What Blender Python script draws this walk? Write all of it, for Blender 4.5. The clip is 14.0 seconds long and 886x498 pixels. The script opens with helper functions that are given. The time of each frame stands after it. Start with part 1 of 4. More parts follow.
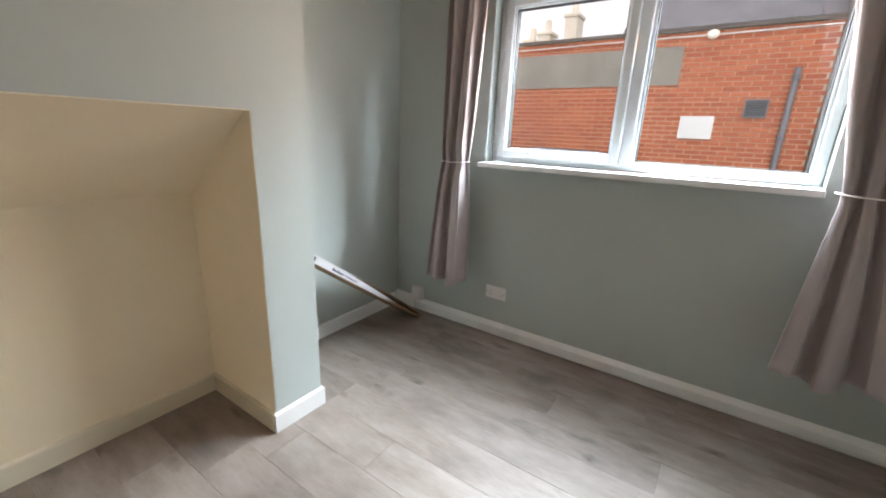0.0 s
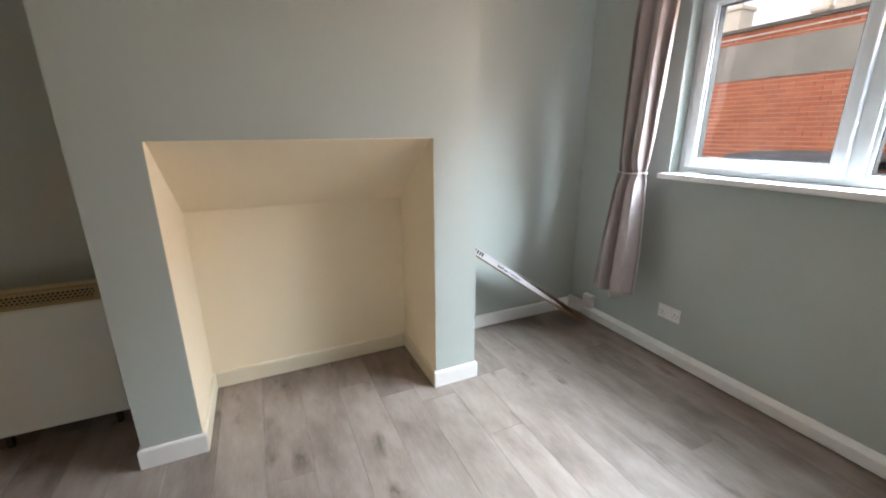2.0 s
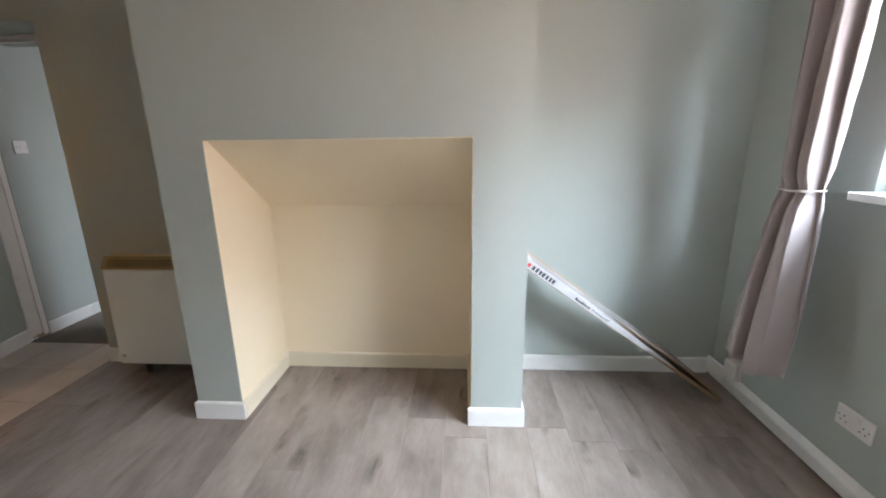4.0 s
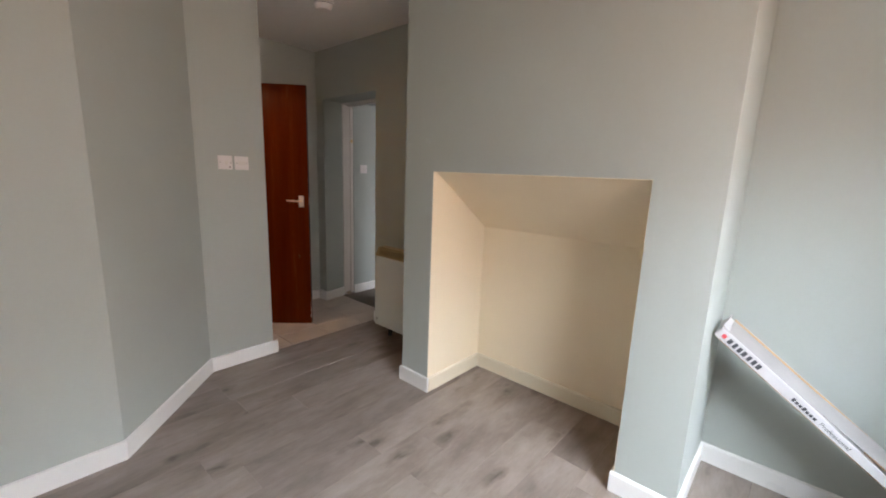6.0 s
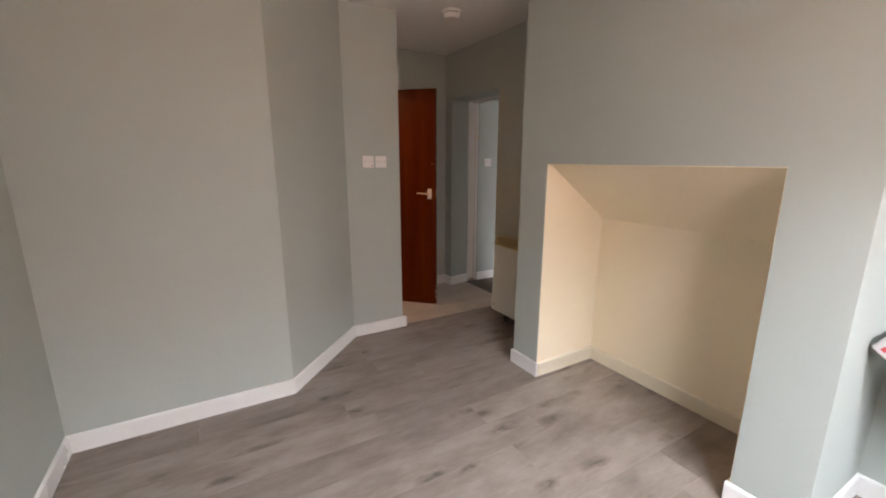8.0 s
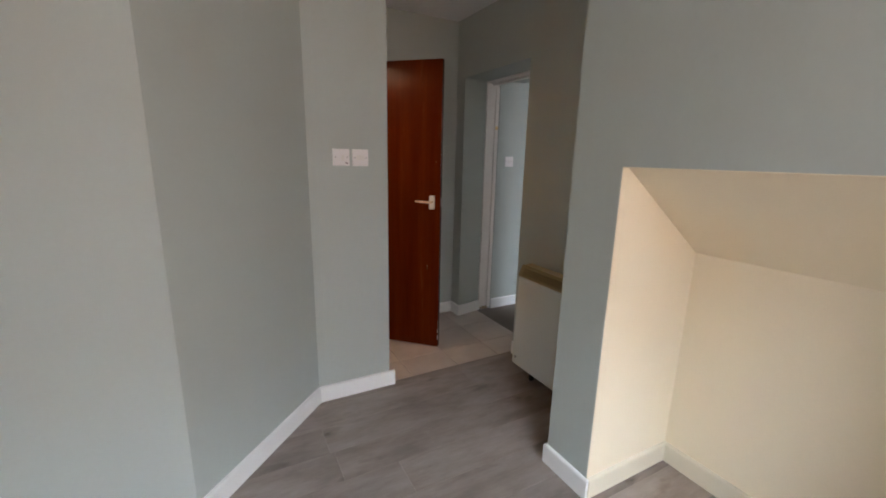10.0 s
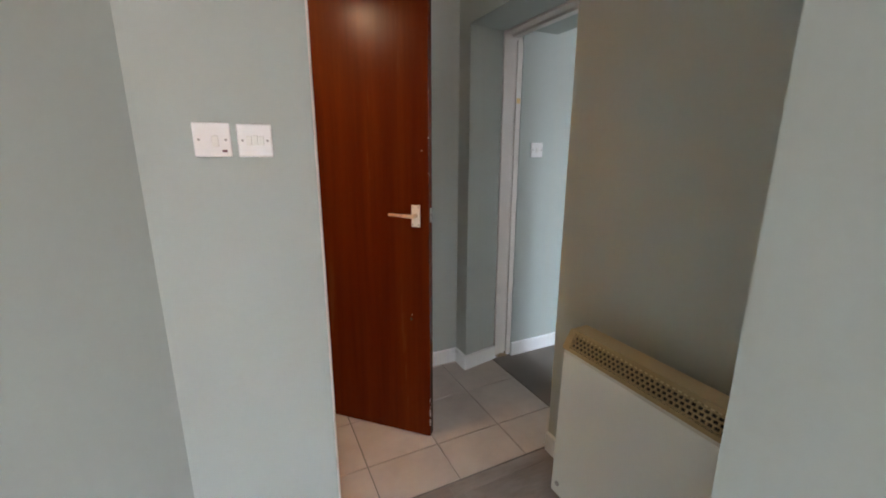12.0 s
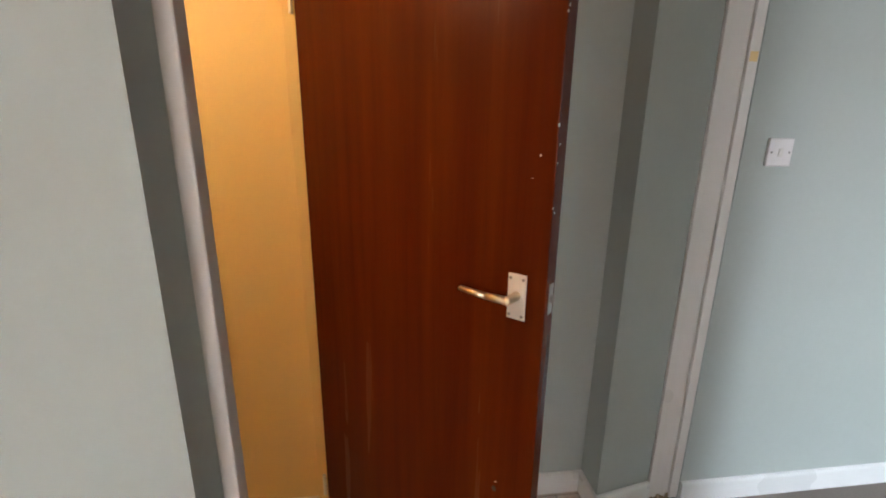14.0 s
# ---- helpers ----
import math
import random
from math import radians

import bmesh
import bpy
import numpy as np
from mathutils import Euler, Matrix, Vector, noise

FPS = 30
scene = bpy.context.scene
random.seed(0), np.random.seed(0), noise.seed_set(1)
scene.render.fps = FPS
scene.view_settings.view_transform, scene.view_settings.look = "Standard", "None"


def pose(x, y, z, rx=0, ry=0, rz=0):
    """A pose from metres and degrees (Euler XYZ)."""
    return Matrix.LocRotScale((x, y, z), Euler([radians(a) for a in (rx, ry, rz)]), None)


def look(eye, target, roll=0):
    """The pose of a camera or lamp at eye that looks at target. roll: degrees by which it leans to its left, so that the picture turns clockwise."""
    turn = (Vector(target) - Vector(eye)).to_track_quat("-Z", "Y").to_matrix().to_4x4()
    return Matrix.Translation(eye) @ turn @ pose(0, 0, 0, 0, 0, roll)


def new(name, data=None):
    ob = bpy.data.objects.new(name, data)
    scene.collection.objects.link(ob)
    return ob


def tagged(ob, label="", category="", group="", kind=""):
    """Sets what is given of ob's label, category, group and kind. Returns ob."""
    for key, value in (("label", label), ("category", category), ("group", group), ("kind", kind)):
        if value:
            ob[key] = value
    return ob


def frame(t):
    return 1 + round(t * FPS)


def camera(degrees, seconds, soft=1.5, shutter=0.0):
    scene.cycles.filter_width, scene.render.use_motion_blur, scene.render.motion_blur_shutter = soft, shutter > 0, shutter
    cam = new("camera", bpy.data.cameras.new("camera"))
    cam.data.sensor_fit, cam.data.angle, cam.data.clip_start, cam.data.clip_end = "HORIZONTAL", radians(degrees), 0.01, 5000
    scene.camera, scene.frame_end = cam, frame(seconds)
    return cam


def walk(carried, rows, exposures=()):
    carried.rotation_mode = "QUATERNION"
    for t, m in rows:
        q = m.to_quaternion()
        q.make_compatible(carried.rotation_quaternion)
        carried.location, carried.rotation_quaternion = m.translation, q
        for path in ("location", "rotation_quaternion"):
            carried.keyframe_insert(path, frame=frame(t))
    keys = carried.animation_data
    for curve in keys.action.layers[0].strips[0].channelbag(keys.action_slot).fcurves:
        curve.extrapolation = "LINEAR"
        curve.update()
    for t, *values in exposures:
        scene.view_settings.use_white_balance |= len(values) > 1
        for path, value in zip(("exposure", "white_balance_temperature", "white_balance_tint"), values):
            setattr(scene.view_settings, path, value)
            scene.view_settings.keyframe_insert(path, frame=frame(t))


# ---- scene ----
cam = camera(95.5, 14.0, soft=1.9)
PATH = [
    (0, (1.52, 1.048, 1.303), (0.449, 2.644, 0.75), 2.4),
    (0.5, (1.581, 0.933, 1.345), (0.252, 2.326, 0.804), 1.5),
    (1, (1.655, 0.907, 1.377), (0.146, 2.096, 0.821), 0.7),
    (1.5, (1.842, 0.996, 1.367), (0.183, 1.973, 0.825), -0.0),
    (2, (1.92, 1.119, 1.381), (0.172, 1.913, 0.822), -0.4),
    (2.2, (1.927, 1.185, 1.384), (0.142, 1.895, 0.825), -0.8),
    (4.3, (1.797, 1.96, 1.314), (-0.121, 1.693, 0.813), -0.2),
    (4.5, (1.791, 2.01, 1.337), (-0.105, 1.636, 0.825), 0.1),
    (5, (1.73, 2.111, 1.347), (-0.063, 1.405, 0.811), 0.2),
    (5.5, (1.708, 2.241, 1.354), (0.115, 1.141, 0.851), 0.5),
    (6, (1.789, 2.339, 1.358), (0.319, 1.038, 0.979), 2.1),
    (6.5, (1.895, 2.465, 1.377), (0.535, 1.04, 1.036), 1.1),
    (7, (1.901, 2.561, 1.399), (0.711, 0.998, 1.019), -0.1),
    (7.5, (1.882, 2.612, 1.384), (0.843, 0.953, 0.97), -0.1),
    (8, (1.824, 2.526, 1.378), (0.851, 0.834, 0.945), 0.1),
    (8.2, (1.783, 2.444, 1.378), (0.813, 0.749, 0.948), 0.3),
    (10.5, (1.137, 1.524, 1.371), (0.233, -0.199, 0.911), 1.3),
    (11, (0.943, 1.336, 1.369), (0.069, -0.397, 0.886), 1.0),
    (11.5, (0.799, 1.102, 1.358), (-0.064, -0.634, 0.865), 0.9),
    (12, (0.711, 0.816, 1.331), (-0.134, -0.936, 0.867), 0.1),
    (12.5, (0.568, 0.597, 1.342), (-0.194, -1.190, 0.867), 0.9),
    (13, (0.437, 0.395, 1.352), (-0.211, -1.439, 0.889), 1.0),
    (13.5, (0.380, 0.146, 1.335), (-0.124, -1.735, 0.880), 0.4),
    (14, (0.316, -0.040, 1.351), (0.077, -1.964, 0.863), 0.7),
]
walk(cam, [(t, look(eye, target, roll)) for t, eye, target, roll in PATH],
     [(0.0, 0.30, 7050, 20), (2.2, 0.42, 6900, 20), (4.5, 0.45, 6700, 20), (5.5, 0.40, 6900, 22), (7.0, 0.34, 7450, 28), (8.2, 0.34, 7500, 28), (10.5, 0.56, 6450, 19), (12.0, 1.08, 6350, 17), (13.5, 1.25, 6650, 18)])

# ---- world and lights ----
world = bpy.data.worlds.new("overcast")
scene.world = world
world.use_nodes = True
wn = world.node_tree
sky = wn.nodes.new("ShaderNodeTexSky")
sky.sky_type = "NISHITA"
sky.sun_disc = False
sky.sun_elevation, sky.sun_rotation = radians(57), radians(167)
sky.air_density, sky.dust_density, sky.ozone_density = 1.0, 4.0, 1.0
wn.nodes["Background"].inputs[1].default_value = 0.15
# a layer of even white cloud over the sky
cloud = wn.nodes.new("ShaderNodeMix")
cloud.data_type = "RGBA"
cloud.inputs["Factor"].default_value = 0.7
cloud.inputs["B"].default_value = (7.6, 7.9, 8.2, 1)
wn.links.new(sky.outputs[0], cloud.inputs["A"])
wn.links.new(cloud.outputs["Result"], wn.nodes["Background"].inputs[0])


def lamp(name, kind, m, power, colour, label, **settings):
    data = bpy.data.lights.new(name, kind)
    data.energy, data.color = power, colour
    for key, value in settings.items():
        if key == "size":
            data.size = value
        if key == "size_y":
            data.size_y = value
        if key == "spread":
            data.spread = value
        if key == "angle":
            data.angle = value
        if key == "radius":
            data.shadow_soft_size = value
    if kind == "AREA":
        data.shape = "RECTANGLE"
    ob = new(name, data)
    ob.matrix_world = m
    return tagged(ob, label, "light", kind="light")


lamp("sun", "SUN", look((2, -2, 10), (0.6, 4.2, 0)), 1.0, (1.0, 0.97, 0.92), "overcast daylight sun", angle=radians(30))
# added lamp for bright sky above the neighbour's roof, lighting the living room's window
lamp("sky_fill_lamp", "AREA", look((1.4, 4.75, 3.6), (1.4, 3.4, 3.5)), 2850, (0.66, 0.87, 1.0), "added area lamp standing in for the bright overcast sky over the yard", size=7.6, size_y=2.0)
# area lamps in the window opening: sky daylight, and added warm fill for brick bounce
lamp("window_daylight", "AREA", look((1.085, 3.315, 1.80), (1.085, 2.315, 0.92)), 9, (0.69, 0.89, 1.0), "daylight in the window opening", size=1.5, size_y=0.30, spread=radians(116))
lamp("brick_bounce_fill", "AREA", look((1.085, 3.365, 1.55), (1.085, 2.0, 1.75)), 12.5, (1.0, 0.63, 0.35), "added warm fill lamp in the window opening for bounce off the brick wall", size=1.5, size_y=0.75, spread=radians(160))
lamp("bedroom_daylight", "AREA", look((-1.525, 1.37, 1.50), (-1.6, -1.2, 0.30)), 15, (0.90, 0.96, 1.0), "daylight in the bedroom window opening", size=0.8, size_y=1.05)
lamp("bulb_light", "POINT", pose(1.3, -0.585, 2.16), 8.0, (1.0, 0.74, 0.44), "warm light of the ceiling bulb", radius=0.035)

# ---- materials ----


def nodes_of(name):
    m = bpy.data.materials.new(name)
    m.use_nodes = True
    t = m.node_tree
    return m, t, t.nodes["Principled BSDF"]


def coords(t, scale=(1, 1, 1), random_shift=False):
    c = t.nodes.new("ShaderNodeTexCoord")
    mp = t.nodes.new("ShaderNodeMapping")
    mp.inputs["Scale"].default_value = scale
    t.links.new(c.outputs["Object"], mp.inputs["Vector"])
    if random_shift:
        info = t.nodes.new("ShaderNodeObjectInfo")
        mul = t.nodes.new("ShaderNodeMath")
        mul.operation = "MULTIPLY"
        mul.inputs[1].default_value = 37.0
        t.links.new(info.outputs["Random"], mul.inputs[0])
        t.links.new(mul.outputs[0], mp.inputs["Location"])
    return mp.outputs["Vector"]


def noise_of(t, vec, scale, detail=4, rough=0.55):
    n = t.nodes.new("ShaderNodeTexNoise")
    n.inputs["Scale"].default_value, n.inputs["Detail"].default_value, n.inputs["Roughness"].default_value = scale, detail, rough
    t.links.new(vec, n.inputs["Vector"])
    return n.outputs["Fac"]


def ramp(t, fac, stops):
    r = t.nodes.new("ShaderNodeValToRGB")
    els = r.color_ramp.elements
    while len(els) < len(stops):
        els.new(0.5)
    for e, (pos, col) in zip(els, stops):
        e.position, e.color = pos, (*col, 1) if len(col) == 3 else col
    t.links.new(fac, r.inputs["Fac"])
    return r.outputs["Color"]


def mix(t, fac, a, b, mode="MIX"):
    m = t.nodes.new("ShaderNodeMix")
    m.data_type, m.blend_type = "RGBA", mode
    for sock, val in ((m.inputs["Factor"], fac), (m.inputs["A"], a), (m.inputs["B"], b)):
        if isinstance(val, (int, float)):
            sock.default_value = val
        elif isinstance(val, tuple):
            sock.default_value = (*val, 1)
        else:
            t.links.new(val, sock)
    return m.outputs["Result"]


def bump(t, p, height, strength, distance=0.002):
    b = t.nodes.new("ShaderNodeBump")
    b.inputs["Strength"].default_value, b.inputs["Distance"].default_value = strength, distance
    t.links.new(height, b.inputs["Height"])
    t.links.new(b.outputs[0], p.inputs["Normal"])


def shade(c, f):
    return tuple(min(1, v * f) for v in c)


def paint(name, colour, rough=0.6, vary=0.06, relief=0.12, blot=1.3, grain=140.0, metal=0.0):
    """A painted or plain surface: broad blotches, fine grain, uneven sheen."""
    m, t, p = nodes_of(name)
    v = coords(t)
    broad = noise_of(t, v, blot, 3)
    fine = noise_of(t, v, grain, 3)
    col = ramp(t, broad, [(0.3, shade(colour, 1 - vary)), (0.7, shade(colour, 1 + vary))])
    col = mix(t, 0.2, col, ramp(t, fine, [(0.35, shade(colour, 0.96)), (0.65, shade(colour, 1.03))]))
    t.links.new(col, p.inputs["Base Color"])
    t.links.new(ramp(t, noise_of(t, v, 3.0, 3), [(0.3, (rough - 0.08,) * 3), (0.7, (rough + 0.08,) * 3)]), p.inputs["Roughness"])
    p.inputs["Metallic"].default_value = metal
    bump(t, p, fine, relief, 0.001)
    return m


WALL = paint("sage_wall_paint", (0.428, 0.468, 0.440), 0.66, 0.03, 0.04, 1.1, 60.0)
CREAM = paint("cream_wall_paint", (0.885, 0.775, 0.59), 0.6, 0.03, 0.12)
CEIL = paint("ceiling_paint", (0.82, 0.82, 0.81), 0.75, 0.03, 0.25, grain=60)
TRIM = paint("white_gloss_trim", (0.80, 0.795, 0.78), 0.32, 0.03, 0.05)
TRIM_OLD = paint("aged_white_gloss", (0.80, 0.76, 0.72), 0.35, 0.06, 0.08)
CREAM_TRIM = paint("cream_gloss_trim", (0.76, 0.69, 0.55), 0.4, 0.03, 0.08)
UPVC = paint("white_upvc", (0.62, 0.64, 0.65), 0.45, 0.02, 0.02)
PLASTIC = paint("white_plastic", (0.80, 0.77, 0.76), 0.35, 0.02, 0.02)
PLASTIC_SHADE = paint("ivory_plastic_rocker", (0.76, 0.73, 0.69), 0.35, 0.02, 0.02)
RED_NEON = paint("dark_red_neon", (0.10, 0.012, 0.015), 0.25)
SCREW = paint("steel_screw", (0.35, 0.33, 0.31), 0.35, metal=0.9)
CHROME = paint("brushed_metal", (0.80, 0.77, 0.72), 0.42, metal=0.55)
BRASS = paint("worn_brass_lever", (0.80, 0.66, 0.50), 0.34, metal=1.0)
HEATER = paint("heater_enamel", (0.66, 0.665, 0.61), 0.4, 0.03, 0.04)
HEATER_TOP = paint("yellowed_heater_top", (0.60, 0.48, 0.27), 0.45, 0.08, 0.06)
DARK = paint("dark_recess", (0.025, 0.02, 0.015), 0.8)
CURTAIN_POLE = paint("pole_metal", (0.55, 0.55, 0.56), 0.3, metal=1.0)
CARD = paint("brown_cardboard", (0.30, 0.19, 0.105), 0.85, 0.12, 0.3, 6.0, 90)
CARD_WHITE = paint("white_printed_card", (0.56, 0.55, 0.56), 0.55, 0.08, 0.1, 8.0)
CARD_GREY = paint("grey_printed_card", (0.36, 0.345, 0.34), 0.5, 0.12, 0.1, 5.0)
INK = paint("dark_print", (0.045, 0.05, 0.06), 0.5)
INK_RED = paint("red_print", (0.55, 0.06, 0.07), 0.5)
RENDER_GREY = paint("cement_render", (0.22, 0.205, 0.175), 0.9, 0.22, 0.6, 2.2, 40)
APRICOT = paint("apricot_emulsion", (0.80, 0.56, 0.235), 0.6, 0.06, 0.1)
MORTAR = paint("lime_mortar", (0.55, 0.385, 0.285), 0.95, 0.12, 0.6, 3.0, 60)
SLATE = paint("roof_slate", (0.13, 0.135, 0.15), 0.6, 0.25, 0.4, 4.0, 30)
SIGN = paint("white_sign_board", (0.60, 0.60, 0.585), 0.5)
PIPE = paint("grey_pipe", (0.12, 0.125, 0.14), 0.45)
VENT = paint("grey_louvre", (0.14, 0.15, 0.17), 0.5)
CONCRETE = paint("yard_concrete", (0.24, 0.23, 0.21), 0.95, 0.2, 0.6, 0.8, 40)
CHIMNEY = paint("pale_chimney_render", (0.70, 0.66, 0.56), 0.9, 0.15)
LAMP_WHITE = paint("lamp_globe", (0.85, 0.82, 0.70), 0.3)


def laminate():
    m, t, p = nodes_of("grey_oak_laminate")
    info = t.nodes.new("ShaderNodeObjectInfo")
    warp = noise_of(t, coords(t, (1.0, 3.4, 1.0), True), 2.4, 6, 0.62)
    fine = noise_of(t, coords(t, (5.0, 48.0, 1.0), True), 3.0, 5, 0.6)
    cloud = noise_of(t, coords(t, (1.0, 1.9, 1.0), True), 4.6, 4, 0.6)
    base = ramp(t, warp, [(0.28, (0.180, 0.142, 0.121)), (0.5, (0.272, 0.226, 0.199)), (0.72, (0.352, 0.302, 0.272))])
    base = mix(t, 0.18, base, ramp(t, fine, [(0.3, (0.195, 0.157, 0.136)), (0.7, (0.350, 0.299, 0.266))]))
    base = mix(t, 0.75, base, ramp(t, cloud, [(0.33, (0.78, 0.77, 0.77)), (0.5, (0.98, 0.97, 0.97)), (0.68, (1.12, 1.11, 1.10))]), "MULTIPLY")
    base = mix(t, 0.7, base, ramp(t, info.outputs["Random"], [(0.0, (0.82, 0.81, 0.81)), (1.0, (1.10, 1.09, 1.08))]), "MULTIPLY")
    # dark knots with a ragged halo, and short cracks beside them
    wob = t.nodes.new("ShaderNodeVectorMath")
    wob.operation = "ADD"
    t.links.new(coords(t, (2.3, 6.5, 1.0), True), wob.inputs[0])
    jit = t.nodes.new("ShaderNodeTexNoise")
    jit.inputs["Scale"].default_value, jit.inputs["Detail"].default_value = 9.0, 3.0
    t.links.new(coords(t, (1.0, 2.0, 1.0), True), jit.inputs["Vector"])
    small = t.nodes.new("ShaderNodeVectorMath")
    small.operation = "SCALE"
    small.inputs["Scale"].default_value = 0.55
    t.links.new(jit.outputs["Color"], small.inputs[0])
    t.links.new(small.outputs[0], wob.inputs[1])
    vor = t.nodes.new("ShaderNodeTexVoronoi")
    vor.inputs["Scale"].default_value = 1.0
    t.links.new(wob.outputs[0], vor.inputs["Vector"])
    knot = ramp(t, vor.outputs["Distance"], [(0.03, (0.34, 0.31, 0.30)), (0.10, (0.66, 0.64, 0.63)), (0.24, (1.0, 1.0, 1.0))])
    base = mix(t, 0.85, base, knot, "MULTIPLY")
    t.links.new(base, p.inputs["Base Color"])
    t.links.new(ramp(t, warp, [(0.3, (0.52,) * 3), (0.7, (0.42,) * 3)]), p.inputs["Roughness"])
    p.inputs["Specular IOR Level"].default_value = 0.38
    bump(t, p, fine, 0.18, 0.0008)
    return m


def ceramic():
    m, t, p = nodes_of("beige_floor_tile")
    info = t.nodes.new("ShaderNodeObjectInfo")
    n = noise_of(t, coords(t, (1, 1, 1), True), 6.0, 5)
    col = ramp(t, n, [(0.3, (0.43, 0.355, 0.305)), (0.7, (0.55, 0.465, 0.40))])
    col = mix(t, 0.6, col, ramp(t, info.outputs["Random"], [(0, (0.9, 0.89, 0.88)), (1, (1.05, 1.05, 1.05))]), "MULTIPLY")
    t.links.new(col, p.inputs["Base Color"])
    p.inputs["Roughness"].default_value = 0.33
    bump(t, p, n, 0.15, 0.001)
    return m


def varnish():
    m, t, p = nodes_of("varnished_red_brown_veneer")
    v = coords(t, (7.0, 7.0, 0.42))
    n = noise_of(t, v, 2.0, 4, 0.6)
    streak = noise_of(t, coords(t, (26.0, 26.0, 0.55)), 1.6, 4, 0.6)
    f = noise_of(t, coords(t, (160.0, 160.0, 2.0)), 1.5, 4)
    col = ramp(t, n, [(0.3, (0.062, 0.0070, 0.0013)), (0.55, (0.082, 0.0120, 0.0016)), (0.78, (0.108, 0.0190, 0.0022))])
    col = mix(t, 0.32, col, ramp(t, streak, [(0.33, (0.62, 0.52, 0.45)), (0.5, (1.0, 1.0, 1.0)), (0.7, (1.22, 1.28, 1.2))]), "MULTIPLY")
    col = mix(t, 0.12, col, ramp(t, f, [(0.35, (0.060, 0.0090, 0.0022)), (0.65, (0.094, 0.0190, 0.0036))]))
    t.links.new(col, p.inputs["Base Color"])
    t.links.new(ramp(t, n, [(0.3, (0.23,) * 3), (0.7, (0.28,) * 3)]), p.inputs["Roughness"])
    p.inputs["Specular IOR Level"].default_value = 0.08
    bump(t, p, f, 0.008, 0.0003)
    return m


def cloth():
    m, t, p = nodes_of("taupe_curtain_cloth")
    v = coords(t)
    w = noise_of(t, coords(t, (300, 300, 300)), 1.0, 2)
    col = ramp(t, noise_of(t, v, 3.0, 3), [(0.3, (0.34, 0.285, 0.28)), (0.7, (0.41, 0.35, 0.345))])
    col = mix(t, 0.25, col, ramp(t, w, [(0.3, (0.30, 0.25, 0.25)), (0.7, (0.46, 0.395, 0.39))]))
    t.links.new(col, p.inputs["Base Color"])
    p.inputs["Roughness"].default_value = 0.55
    p.inputs["Sheen Weight"].default_value = 0.35
    bump(t, p, w, 0.12, 0.0005)
    return m


def carpet():
    m, t, p = nodes_of("brown_grey_carpet")
    v = coords(t)
    f = noise_of(t, v, 420.0, 3)
    col = ramp(t, f, [(0.3, (0.13, 0.108, 0.09)), (0.7, (0.27, 0.23, 0.20))])
    col = mix(t, 0.4, col, ramp(t, noise_of(t, v, 2.5, 4), [(0.3, (0.16, 0.133, 0.115)), (0.7, (0.25, 0.215, 0.19))]))
    t.links.new(col, p.inputs["Base Color"])
    p.inputs["Roughness"].default_value = 1.0
    bump(t, p, f, 0.7, 0.004)
    return m


def brick_clay():
    m, t, p = nodes_of("red_brick")
    info = t.nodes.new("ShaderNodeObjectInfo")
    geo = t.nodes.new("ShaderNodeNewGeometry")
    add = t.nodes.new("ShaderNodeMath")
    add.operation = "ADD"
    t.links.new(info.outputs["Random"], add.inputs[0])
    t.links.new(geo.outputs["Random Per Island"], add.inputs[1])
    fr = t.nodes.new("ShaderNodeMath")
    fr.operation = "FRACT"
    t.links.new(add.outputs[0], fr.inputs[0])
    col = ramp(t, fr.outputs[0], [(0.0, (0.33, 0.085, 0.038)), (0.5, (0.38, 0.105, 0.047)), (1.0, (0.44, 0.135, 0.062))])
    n = noise_of(t, coords(t), 30.0, 4)
    col = mix(t, 0.5, col, ramp(t, n, [(0.3, (0.72, 0.70, 0.68)), (0.7, (1.12, 1.1, 1.08))]), "MULTIPLY")
    t.links.new(col, p.inputs["Base Color"])
    p.inputs["Roughness"].default_value = 0.9
    bump(t, p, n, 0.5, 0.003)
    return m


def glass():
    m, t, p = nodes_of("window_glass")
    p.inputs["Base Color"].default_value = (1, 1, 1, 1)
    p.inputs["Roughness"].default_value = 0.0
    p.inputs["IOR"].default_value = 1.45
    p.inputs["Transmission Weight"].default_value = 1.0
    return m


def glow(name, colour, strength):
    m, t, p = nodes_of(name)
    p.inputs["Emission Color"].default_value = (*colour, 1)
    p.inputs["Emission Strength"].default_value = strength
    return m


LAMINATE, TILE, VARNISH, CLOTH, CARPET, BRICK, GLASS = laminate(), ceramic(), varnish(), cloth(), carpet(), brick_clay(), glass()
GROUT = paint("grey_grout", (0.16, 0.14, 0.125), 0.9, 0.1)
UNDERLAY = paint("dark_joint", (0.05, 0.042, 0.036), 0.8)
BULB = glow("warm_bulb", (1.0, 0.55, 0.18), 40.0)

# ---- mesh helpers ----


def box(bm, x0, x1, y0, y1, z0, z1, bevel=0.0, m=None, seg=2):
    r = bmesh.ops.create_cube(bm, size=1.0)
    vs = r["verts"]
    bmesh.ops.scale(bm, vec=(x1 - x0, y1 - y0, z1 - z0), verts=vs)
    bmesh.ops.translate(bm, vec=((x0 + x1) / 2, (y0 + y1) / 2, (z0 + z1) / 2), verts=vs)
    if bevel:
        es = list({e for v in vs for e in v.link_edges})
        out = bmesh.ops.bevel(bm, geom=es, offset=bevel, segments=seg, affect="EDGES", profile=0.5)
        vs = list({v for f in out["faces"] for v in f.verts} | {v for v in vs if v.is_valid})
    if m is not None:
        bmesh.ops.transform(bm, matrix=m, verts=[v for v in vs if v.is_valid])
    return vs


